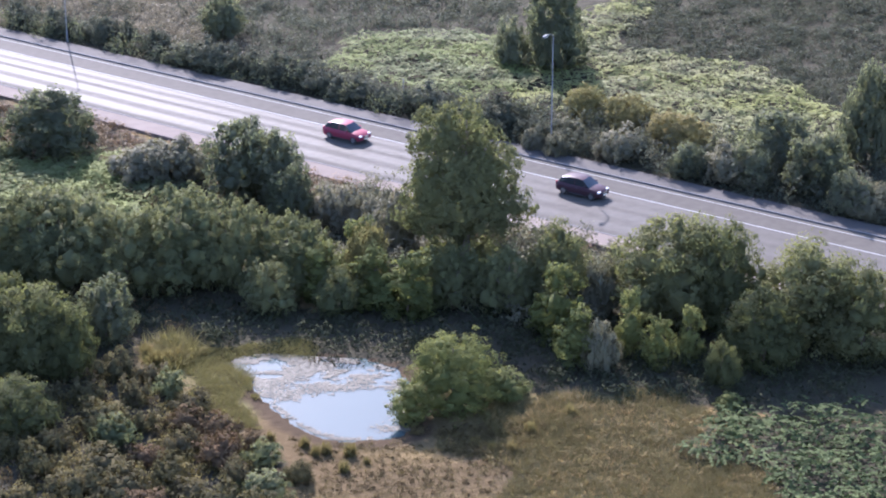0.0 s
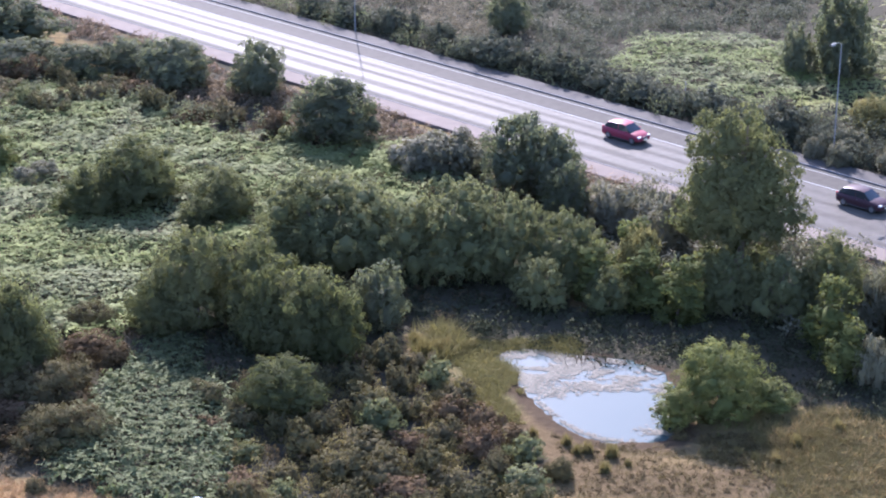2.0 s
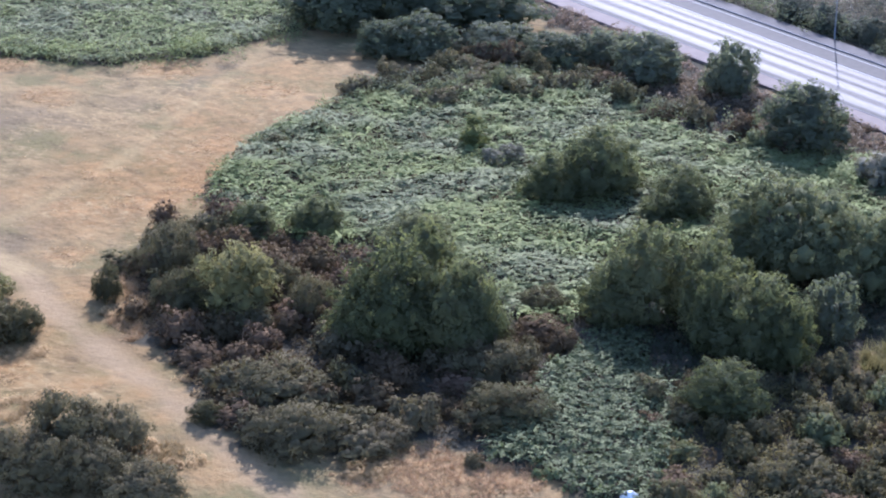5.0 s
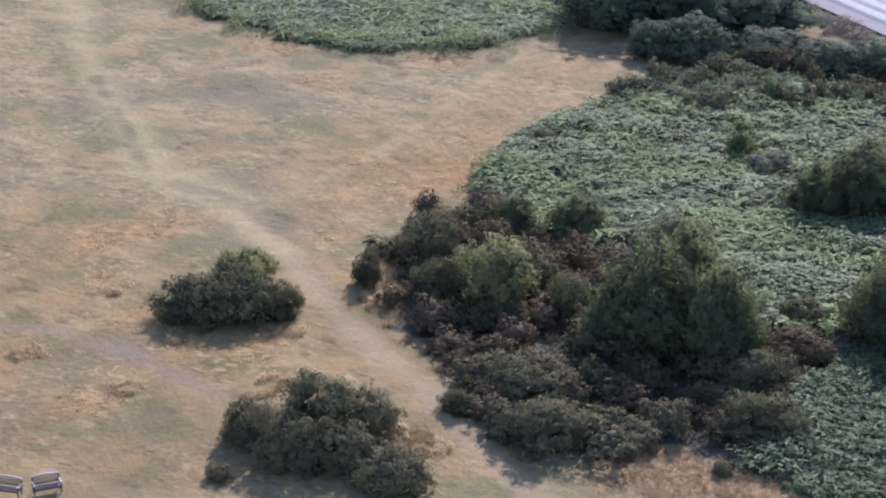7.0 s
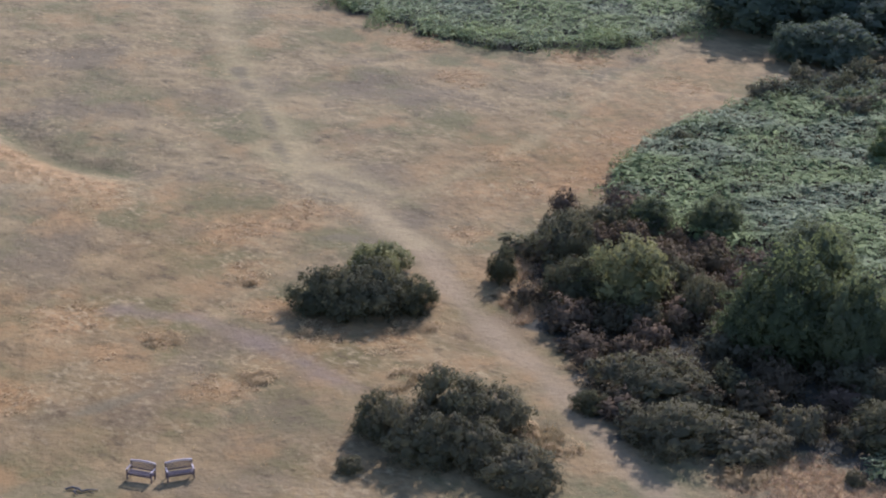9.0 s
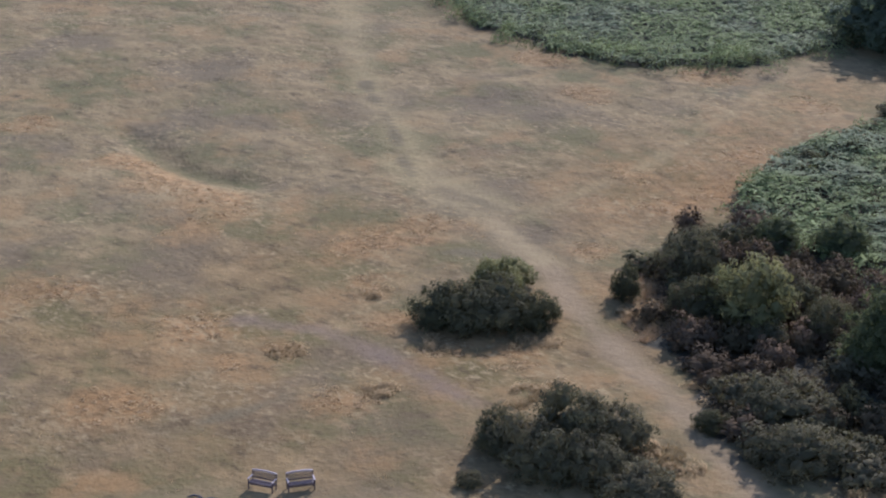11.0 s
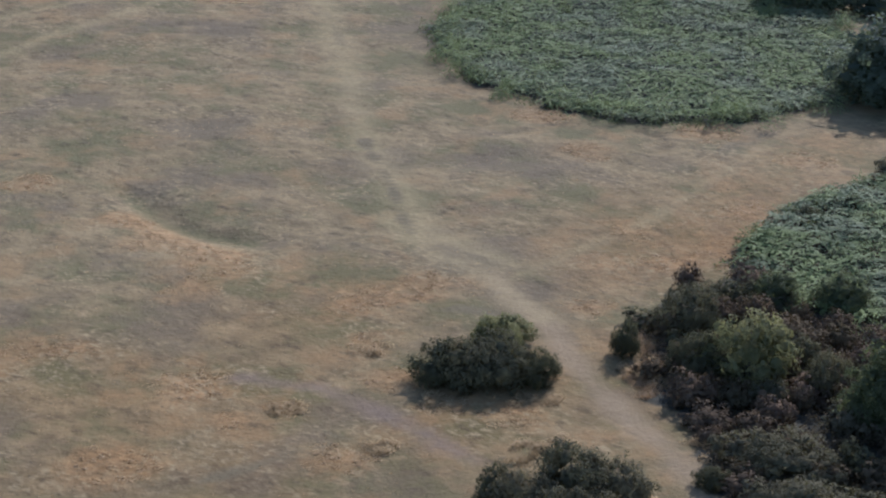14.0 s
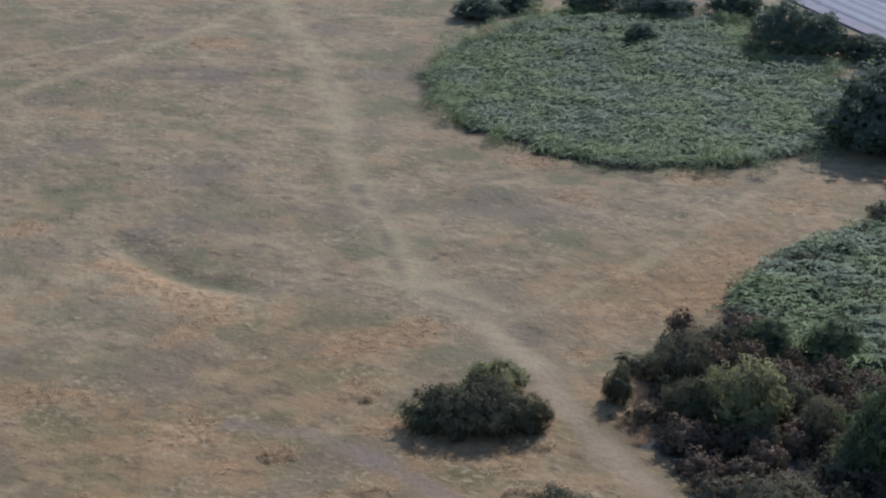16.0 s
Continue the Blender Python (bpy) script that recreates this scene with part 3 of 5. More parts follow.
RUST_PATCH = [(-45.1, 138.7), (-43.3, 138.0), (-41.0, 138.0), (-39.6, 135.4), (-42.0, 135.3), (-44.0, 136.0)]
RUT_D = [(-152.0, 173.8), (-145.7, 168.6), (-141.2, 164.3)]
TALL_TREE = (1.4, 135.4, 12.9, 8.2, 0)
RUSHES = [(-5.5, 107.5, 1.0, 0), (-7.0, 107.8, 0.9, 53), (-8.3, 108.6, 0.8, 106), (-7.6, 107.5, 0.7, 159), (-5.8, 105.4, 0.8, 212), (-4.5, 106.4, 0.5, 265), (-10.4, 109.3, 0.7, 318), (4.1, 107.8, 0.8, 11), (2.9, 107.8, 0.7, 64), (5.3, 110.0, 0.9, 117), (-17.8, 119.6, 1.2, 170), (-18.6, 119.1, 1.3, 223), (-17.2, 120.4, 1.1, 276), (-19.3, 120.4, 1.2, 329), (1.9, 108.5, 0.7, 22), (7.8, 112.2, 0.9, 75)]


ROAD_U, ROAD_N = (0.818, -0.5752), (0.5752, 0.818)     # along and across the road
ROAD_NEAR, ROAD_FAR = 123.7, 134.8                      # its two kerbs, as distances across
ROAD_Z = 0.06


def inside(x, y, poly):
    x, y = np.asarray(x, float), np.asarray(y, float)
    hit = np.zeros(x.shape, bool)
    for (ax, ay), (bx, by) in zip(poly, poly[1:] + poly[:1]):
        cross = (ay > y) != (by > y)
        hit ^= cross & (x < (bx - ax) * (y - ay) / ((by - ay) or 1e-9) + ax)
    return hit


def distance(x, y, line, closed=False):
    x, y = np.asarray(x, float), np.asarray(y, float)
    best = np.full(x.shape, 1e9)
    for (ax, ay), (bx, by) in zip(line, line[1:] + (line[:1] if closed else [])):
        dx, dy = bx - ax, by - ay
        k = np.clip(((x - ax) * dx + (y - ay) * dy) / (dx * dx + dy * dy), 0, 1)
        best = np.minimum(best, np.hypot(x - ax - k * dx, y - ay - k * dy))
    return best


def cloudy(x, y, size, seed):
    """Smooth noise from 0 to 1."""
    x, y = np.asarray(x, float) / size, np.asarray(y, float) / size
    i, j = np.floor(x), np.floor(y)
    u, v = x - i, y - j
    u, v = u * u * (3 - 2 * u), v * v * (3 - 2 * v)

    def h(a, c):
        s = np.sin(a * 127.1 + c * 311.7 + seed * 74.7) * 43758.5453
        return s - np.floor(s)

    return (h(i, j) * (1 - u) + h(i + 1, j) * u) * (1 - v) + (h(i, j + 1) * (1 - u) + h(i + 1, j + 1) * u) * v


def ragged(x, y):
    """Shifts points a little, so that the outlines of the zones wander."""
    return x + 3.0 * (cloudy(x, y, 2.6, 31) - 0.5) + 1.2 * (cloudy(x, y, 0.9, 32) - 0.5), y + 3.0 * (cloudy(x, y, 2.6, 33) - 0.5) + 1.2 * (cloudy(x, y, 0.9, 34) - 0.5)


def road_across(x, y):
    return np.asarray(x) * ROAD_N[0] + np.asarray(y) * ROAD_N[1]


def ground_z(x, y):
    z = 0.7 * (cloudy(x, y, 23, 1) - 0.5) + 0.3 * (cloudy(x, y, 7, 2) - 0.5) + 0.12 * (cloudy(x, y, 2.1, 3) - 0.5)
    far = np.clip((np.hypot(x, y) - 320) / 300, 0, 1)
    z = z + far * 6 * (cloudy(x, y, 190, 4) - 0.5)
    off = np.maximum(np.maximum(ROAD_NEAR - 3 - road_across(x, y), road_across(x, y) - ROAD_FAR - 3), 0)
    k = np.clip(off / 5, 0, 1)
    z = z * k - 0.12 * (1 - k)
    d = distance(x, y, POND, True)
    wet = inside(x, y, POND)
    bank = np.clip(d / 5, 0, 1)
    z = np.where(wet, -0.2 - 0.45 * np.clip(d / 2, 0, 1), z * bank - 0.16 * (1 - bank))
    d = distance(x, y, ARC)
    return z - 0.45 * np.exp(-(d / 1.6) ** 2)


def at_ground(x, y):
    return float(ground_z(np.array([x]), np.array([y]))[0])


def mesh_of(name, verts, faces, mat, smooth=False, normals=None):
    me = bpy.data.meshes.new(name)
    me.from_pydata(verts.tolist() if isinstance(verts, np.ndarray) else verts, [], faces.tolist() if isinstance(faces, np.ndarray) else faces)
    me.materials.append(mat)
    if smooth:
        me.shade_smooth()
    me.update()
    if normals is not None:
        me.shade_smooth()
        me.normals_split_custom_set_from_vertices(normals.tolist())
    return me


def part(name, data, parent=None, label=""):
    ob = new(name, data)
    ob.parent = parent
    if label:
        tagged(ob, label)
    return ob


def thing(name, label, category, group="", kind=""):
    return tagged(new(name), label, category, group, kind)


def build_ground():
    def spread(lo, hi, step, reach):
        mid = np.arange(lo, hi, step)
        out = np.geomspace(step * 2, reach, 26)
        return np.concatenate([lo - out[::-1], mid, hi + out])

    xs, ys = spread(-200, 48, 0.7, 3200), spread(62, 228, 0.7, 3200)
    x, y = np.meshgrid(xs, ys)
    z = ground_z(x, y)
    nx, ny = len(xs), len(ys)
    idx = np.arange(nx * ny).reshape(ny, nx)
    faces = np.stack([idx[:-1, :-1], idx[:-1, 1:], idx[1:, 1:], idx[1:, :-1]], -1).reshape(-1, 4)
    me = mesh_of("ground", np.stack([x, y, z], -1).reshape(-1, 3), faces, GROUND, True)
    wig = 1.2 * (cloudy(x, y, 3.0, 8) - 0.5)

    def mask(name, value):
        a = me.attributes.new(name, "FLOAT", "POINT")
        a.data.foreach_set("value", np.clip(value, 0, 1).ravel().astype(np.float32))

    def band(line, half, soft=1.0):
        return 1 - np.clip((distance(x, y, line) + wig - half + soft) / (2 * soft), 0, 1)

    def blots(rows, soft=0.6):
        out = np.zeros(x.shape)
        wx, wy = x + 2.4 * (cloudy(x, y, 2.2, 61) - 0.5), y + 2.4 * (cloudy(x, y, 2.2, 62) - 0.5)
        for cx, cy, r in rows:
            out = np.maximum(out, 1 - np.clip((np.hypot(wx - cx, wy - cy) / r - soft) / (2 - 2 * soft), 0, 1))
        return out

    def within(poly, soft):
        d = distance(x + 2 * wig, y + 2 * wig, poly, True)
        return np.clip(0.5 + np.where(inside(x + 2 * wig, y + 2 * wig, poly), d, -d) / (2 * soft), 0, 1)

    mask("path", np.maximum.reduce([0.72 * band(PATH_MAIN_NEAR, 1.3), 0.38 * band(PATH_BENCH, 2.4, 2.0)]))
    mask("track", np.maximum.reduce([0.62 * band(PATH_MAIN_FAR, 1.9, 1.8), 0.55 * band(PATH_FAR, 1.2, 1.2), 0.55 * band(PATH_FAR_TOO, 0.9), 0.5 * band(PATH_CORNER, 0.8), 0.6 * band(PATH_JOIN, 1.6, 1.4)]))
    mask("rut", np.maximum.reduce([1.2 * band(RUT_A, 0.3, 0.5), 0.75 * band(RUT_B, 0.4, 0.5), 0.85 * band(RUT_C, 0.4, 0.5), 0.6 * band(RUT_D, 0.4, 0.5), 0.72 * band(RUT_E, 0.4, 0.6), 0.72 * band(RUT_F, 0.4, 0.6)]))
    mask("gravel", 0.78 * band(PATH_SIDE, 0.95))
    shore = distance(x, y, POND, True)
    mask("soil", np.maximum(0.85 * band(POND_PATH, 3.4, 2.0), 0.62 * (1 - np.clip((shore + wig - 2.2) / 2.0, 0, 1)) * np.clip((115 - y) / 4, 0, 1)))
    mask("mud", 0.85 * (1 - np.clip((shore - 0.95) / 0.9, 0, 1)))
    mask("green", np.maximum.reduce([0.75 * band(ARC, 0.9), 0.95 * within(SEDGE, 1.5), 0.9 * within(BANK, 1.0), 0.36 * blots(GREEN_SPOTS, 0.2)]))
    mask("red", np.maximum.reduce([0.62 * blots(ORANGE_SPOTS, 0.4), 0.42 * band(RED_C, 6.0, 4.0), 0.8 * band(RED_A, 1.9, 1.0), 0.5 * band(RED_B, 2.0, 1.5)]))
    mask("warm", 0.8 * blots(NEAR_TINT_SPOTS, 0.0))
    mask("ashen", 0.42 * blots(GREY_SPOTS, 0.2))
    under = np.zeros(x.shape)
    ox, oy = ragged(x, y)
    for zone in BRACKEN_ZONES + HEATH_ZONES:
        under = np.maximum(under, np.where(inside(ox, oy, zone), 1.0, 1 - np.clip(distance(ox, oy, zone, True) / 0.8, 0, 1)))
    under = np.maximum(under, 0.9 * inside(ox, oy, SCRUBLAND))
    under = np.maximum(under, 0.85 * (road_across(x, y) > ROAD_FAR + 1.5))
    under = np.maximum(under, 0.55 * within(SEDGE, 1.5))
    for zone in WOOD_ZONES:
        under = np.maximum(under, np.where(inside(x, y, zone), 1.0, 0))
    mask("dark_floor", under * 0.95)
    tagged(new("ground", me), "dry straw-coloured heath with sandy trodden paths", "ground", kind="structure")


build_ground()


def build_pond():
    pts = np.array(POND)
    centre = pts.mean(0)
    pts = centre + (pts - centre) * 1.06
    verts = [(x, y, -0.18) for x, y in pts]
    me = mesh_of("pond", verts, [list(range(len(verts)))[::-1]], WATER)
    if me.polygons[0].normal.z < 0:
        me.flip_normals()
    tagged(new("pond", me), "small still pond reflecting pale blue sky", "pond", kind="structure")
    # floating weed, thick along the far side
    rng = np.random.default_rng(5)
    n = 90000
    x, y = rng.uniform(-14.5, -1.5, n), rng.uniform(109, 122.5, n)
    d = distance(x, y, POND, True)
    thick = np.clip((y - 116.0 - 0.22 * (x + 7) + 3.4 * (cloudy(x, y, 2.4, 12) - 0.5)) / 3.0, 0, 1) + 0.9 * np.clip(1 - d / 0.5, 0, 1) * (x < -5) + 0.7 * np.clip(1 - d / 2.0, 0, 1) * (x > -4.6)
    streaks = 0.5 * cloudy(x * 0.5, y, 0.8, 13) + 0.35 * cloudy(x * 0.6, y, 0.35, 14) + 0.25 * cloudy(x, y, 2.0, 15)
    keep = inside(x, y, POND) & (rng.random(n) < thick * np.clip(5.0 * (streaks - 0.46), 0.01, 1))
    x, y = x[keep], y[keep]
    n = len(x)
    a = rng.uniform(0, 2 * math.pi, n)
    r = rng.uniform(0.03, 0.1, n)
    verts, faces = [], []
    for k in range(n):
        tilt = rng.normal(0, 0.09, 2)
        base = len(verts)
        for q in range(5):
            px, py = math.cos(a[k] + q * 1.2566) * r[k], 0.7 * math.sin(a[k] + q * 1.2566) * r[k]
            verts.append((x[k] + px, y[k] + py, -0.165 + tilt[0] * px + tilt[1] * py + 0.006 * (k % 5)))
        faces.append(list(range(base, base + 5)))
    tagged(new("pondweed", mesh_of("pondweed", verts, faces, WEED)), "pale floating pondweed glinting on the water", "pondweed", kind="stuff")


build_pond()


def road_matrix(u, n, z=0.0):
    """Local x runs along the road, local y across it, away from the pond."""
    ang = math.atan2(ROAD_U[1], ROAD_U[0])
    return pose(ROAD_U[0] * u + ROAD_N[0] * n, ROAD_U[1] * u + ROAD_N[1] * n, z, 0, 0, math.degrees(ang))


def slab(name, u0, u1, n0, n1, z0, z1, mat, label, step=0.0, category="", kind="structure"):
    """A long bevelled slab along the road."""
    b = min(0.03, (z1 - z0) * 0.4, (n1 - n0) * 0.3)
    prof = [(0, z0), (0, z1 - b), (b, z1), (n1 - n0 - b, z1), (n1 - n0, z1 - b), (n1 - n0, z0)]
    verts, faces = [], []
    count = max(1, int((u1 - u0) / step)) if step else 1
    for k in range(count + 1):
        for py, pz in prof:
            verts.append(((u1 - u0) * k / count, py, pz))
    for k in range(count):
        for q in range(5):
            p = k * 6 + q
            faces.append((p, p + 6, p + 7, p + 1))
    faces += [list(range(6)), list(range(count * 6, count * 6 + 6))[::-1]]
    me = mesh_of(name, verts, faces, mat)
    bm = bmesh.new()
    bm.from_mesh(me)
    bmesh.ops.recalc_face_normals(bm, faces=bm.faces)
    bm.to_mesh(me)
    bm.free()
    ob = new(name, me)
    ob.matrix_world = road_matrix(u0, n0)
    return tagged(ob, label, category or name.split("_")[0], kind=kind)


U0, U1 = -420, 260
slab("road", U0, U1, ROAD_NEAR, ROAD_FAR, -0.3, ROAD_Z, ASPHALT, "worn grey asphalt road with polished wheel tracks", 20)
slab("kerb_far", U0, U1, ROAD_FAR + 0.003, ROAD_FAR + 0.2, -0.3, ROAD_Z + 0.12, KERB_STONE, "grey concrete kerb along the road", 20, "kerb")
slab("kerb_near", U0, U1, ROAD_NEAR - 0.2, ROAD_NEAR - 0.003, -0.3, ROAD_Z + 0.1, KERB_STONE, "grey concrete kerb along the road", 20, "kerb")
slab("pavement_far", U0, U1, ROAD_FAR + 0.203, ROAD_FAR + 2.1, -0.3, ROAD_Z + 0.11, PAVING, "grey asphalt footway beside the road", 20, "pavement")
slab("pavement_near", U0, U1, ROAD_NEAR - 2.4, ROAD_NEAR - 0.203, -0.3, ROAD_Z + 0.09, PINK_PAVING, "pinkish gravel verge beside the road", 20, "pavement")
slab("edge_line_far", U0, U1, ROAD_FAR - 0.62, ROAD_FAR - 0.47, ROAD_Z - 0.05, ROAD_Z + 0.004, LINE_PAINT, "solid white edge line on the road", 20, "road marking")
slab("edge_line_lane", U0, U1, 131.6, 131.78, ROAD_Z - 0.05, ROAD_Z + 0.004, LINE_PAINT, "solid white line beside the shoulder strip", 20, "road marking")

# ---- builders of plants ----


def tube(verts, faces, pts, radii, seg=6):
    base = len(verts)
    for i, (p, r) in enumerate(zip(pts, radii)):
        p = Vector(p)
        q = Vector(pts[min(i + 1, len(pts) - 1)]) - Vector(pts[max(i - 1, 0)])
        q = q.normalized() if q.length else Vector((0, 0, 1))
        a = q.orthogonal().normalized()
        b = q.cross(a)
        for k in range(seg):
            w = 2 * math.pi * k / seg
            verts.append(tuple(p + a * (r * math.cos(w)) + b * (r * math.sin(w))))
    for i in range(len(pts) - 1):
        for k in range(seg):
            faces.append((base + i * seg + k, base + i * seg + (k + 1) % seg, base + (i + 1) * seg + (k + 1) % seg, base + (i + 1) * seg + k))
    faces.append([base + (len(pts) - 1) * seg + k for k in range(seg)])


def unit_rows(v):
    return v / (np.linalg.norm(v, axis=1, keepdims=True) + 1e-9)


def leaves(rng, pos, out, size, slim=0.55, wild=0.9, up=0.25, soft=None):
    """Pointed leaf sprays at pos, facing roughly outwards. Returns vertices, faces and softened normals."""
    n = len(pos)
    out = unit_rows(out)
    soft = out if soft is None else unit_rows(soft)
    normal = unit_rows(out + wild * rng.normal(0, 1, (n, 3)) + np.array([0, 0, up]))
    normal *= np.where((normal * soft).sum(1) < 0, -1.0, 1.0)[:, None]
    a = unit_rows(np.cross(normal, rng.normal(0, 1, (n, 3))))
    b = np.cross(normal, a)
    s = (size * rng.uniform(0.6, 1.4, n))[:, None]
    v = np.stack([pos - a * s * 0.4 - b * s * slim * 0.6, pos + a * s * 0.6, pos - a * s * 0.4 + b * s * slim * 0.6], 1)
    shade = np.repeat(unit_rows(soft + 0.4 * normal), 3, 0)
    return v.reshape(-1, 3), np.arange(n * 3).reshape(n, 3), shade


def lobes_of(rng, w, h, count, fat, egg=0.0, low=0.3, skirt=6, shoots=7):
    """Clumps of a crown that reaches near the ground: rows of x, y, z, radius across, radius up."""
    zb = h * low
    rows = [(0, 0, h * 0.42, w * 0.36, h * 0.4)]
    for k in range(count):
        f = (k + 0.5) / count
        zc = 1 - 1.3 * f
        ring = math.sqrt(max(0, 1 - zc * zc))
        ang = k * 2.39996 + rng.uniform(-0.5, 0.5)
        squeeze = (1 - egg * max(0, zc)) * (1 + 0.13 * math.sin(2 * ang + 1.3 * count))
        r = fat * w * rng.uniform(0.5, 1.6) * (1 - 0.35 * max(0, zc))
        ru = min(r, h * 0.28) * rng.uniform(0.75, 1.0)
        reach = rng.uniform(0.6, 1.1)
        rows.append((math.cos(ang) * ring * (w * 0.5 - r) * reach * squeeze, math.sin(ang) * ring * (w * 0.5 - r) * reach * squeeze,
                     zb + zc * ((h - zb if zc > 0 else zb) - ru * 0.9) * reach, r, ru))
    for k in range(shoots):
        ang, out = rng.uniform(0, 2 * math.pi), w * 0.36 * math.sqrt(rng.random())
        top = zb + (h - zb) * math.sqrt(max(0, 1 - (out / (0.5 * w)) ** 2))
        rows.append((math.cos(ang) * out, math.sin(ang) * out, top - 0.1 * h, fat * w * rng.uniform(0.35, 0.7), h * rng.uniform(0.09, 0.15)))
    for k in range(skirt):
        ang = k * 2 * math.pi / skirt + rng.uniform(-0.2, 0.2)
        r = fat * w * rng.uniform(0.8, 1.2)
        ru = min(r, h * 0.25)
        reach = (w * 0.38 - r) * rng.uniform(0.8, 1.1)
        rows.append((math.cos(ang) * reach, math.sin(ang) * reach, ru * rng.uniform(0.5, 1.0), r, ru))
    return rows


BALL = bmesh.new()
bmesh.ops.create_icosphere(BALL, subdivisions=1, radius=1)
BALL.verts.index_update()
BALL_V = np.array([v.co[:] for v in BALL.verts])
BALL_F = np.array([[v.index for v in f.verts] for f in BALL.faces])
BALL.free()


def crown(rng, rows, n, size, slim, wild=0.4, up=0.5, fringe=0.1, clump=0.42):
    """A crown in three steps: leafy masses, small rounded clumps over each mass, and leaf sprays over masses and clumps."""
    rows = np.array(rows)
    heart, spread = rows[0, :3], np.array([rows[0, 3], rows[0, 3], rows[0, 4]])
    radii = rows[:, [3, 3, 4]]
    weight = rows[:, 3] * (rows[:, 3] + rows[:, 4])
    weight[0] *= 0.35
    weight /= weight.sum()

    def buried(p, deep):
        q = (p[:, None] - rows[None, :, :3]) / (radii[None] * deep)
        return ((q ** 2).sum(2) < 1).any(1)

    def seats(count):
        which = rng.choice(len(rows), count * 3, p=weight)
        d = unit_rows(rng.normal(0, 1, (count * 3, 3)) + np.array([0, 0, 0.3]))
        p = rows[which, :3] + d * radii[which] * (0.95 + fringe * rng.normal(0, 1, count * 3))[:, None]
        ok = np.flatnonzero(~buried(p, 0.8) & (p[:, 2] > 0))[:count]
        return p[ok], d[ok]

    seat, d = seats(max(40, n // 62))
    rs = clump * rng.uniform(0.5, 1.6, len(seat))
    k = rng.integers(0, len(seat), int(n * 0.7))
    e = unit_rows(rng.normal(0, 1, (len(k), 3)) + 0.6 * d[k] + np.array([0, 0, up * 0.7]))
    pos = seat[k] + e * (rs[k] * (1.08 - 0.6 * rng.random(len(k)) ** 1.5))[:, None]
    flat, fd = seats(int(n * 0.3))
    flat = flat - fd * (clump * rng.uniform(0.1, 0.9, len(flat)))[:, None]
    pos, e, d = np.concatenate([pos, flat]), np.concatenate([e, fd]), np.concatenate([d[k], fd])
    v, f, soft = leaves(rng, pos, e, size, slim, wild, 0.0, 0.65 * e + 0.5 * d + 0.5 * unit_rows((pos - heart) / spread))
    # crinkled cores hidden in the masses, added to block light through the crown
    m = len(rows)
    bumpy = 0.52 + 0.13 * rng.normal(0, 1, (m, len(BALL_V), 1)).clip(-1.5, 1.2)
    cv = (rows[:, None, :3] + BALL_V[None] * radii[:, None] * bumpy).reshape(-1, 3)
    cf = (np.arange(m)[:, None, None] * len(BALL_V) + BALL_F[None]).reshape(-1, 3) + len(v)
    cn = unit_rows(np.tile(BALL_V, (m, 1)) + 0.5 * unit_rows((cv - heart) / spread))
    return np.concatenate([v, cv]), np.concatenate([f, cf]), np.concatenate([soft, cn])


def plant(name, label, category, group, seed, h, w, count, fat, n, size, slim, leaf_mat, limbs=0, egg=0.0, wild=0.4, up=0.5, fringe=0.1, trunk=0.03, low=0.3, clump=0.42):
    rng = np.random.default_rng(seed)
    rows = lobes_of(rng, w, h, count, fat, egg, low, shoots=7 if limbs else 0)
    ob = thing(name, label, category, group)
    r = h * trunk
    v, f = [], []
    tube(v, f, [(0, 0, -0.3), (0.02 * w, 0, 0.15 * h), (0.03 * w, 0.02 * w, 0.4 * h), (0, 0, 0.8 * h)], [r * 1.3, r, r * 0.7, r * 0.2], 7)
    part("trunk" if limbs else "stem", mesh_of(name + "_trunk", v, f, BARK, True), ob)
    for row in rows[1:1 + 2 * limbs:2]:
        k = 0.2 + 0.3 * float(rng.random())
        v, f = [], []
        tube(v, f, [(0.0, 0.0, h * k * 0.7), (row[0] * 0.5, row[1] * 0.5, (h * k * 0.7 + row[2]) * 0.5), (row[0], row[1], row[2])], [r * 0.5, r * 0.3, r * 0.12], 5)
        part("limb", mesh_of(name + "_limb", v, f, BARK, True), ob)
    v, f, soft = crown(rng, rows, n, size, slim, wild, up, fringe, clump)
    v[:, 2] = np.maximum(v[:, 2], 0.02)
    part("crown" if limbs else "foliage", mesh_of(name + "_crown", v, f, leaf_mat, normals=soft), ob)
    return ob


def plant_out(protos, ref, rows, seed=0, sink=0.05):
    """Sets copies of the prototypes out on the ground, each with its own height, width and turn."""
    rng = random.Random(seed)
    first = set()
    for x, y, h, w, v in rows:
        s = w / ref[1]
        m = pose(x, y, at_ground(x, y) - sink, 0, 0, rng.uniform(0, 360)) @ Matrix.Diagonal((s * rng.uniform(0.9, 1.1), s * rng.uniform(0.9, 1.1), h / ref[0], 1))
        if v in first:
            copy_thing(protos[v], m)
        else:
            first.add(v)
            late.append((protos[v], m))
    for ob, m in late:
        ob.matrix_basis = m
    late.clear()


late = []

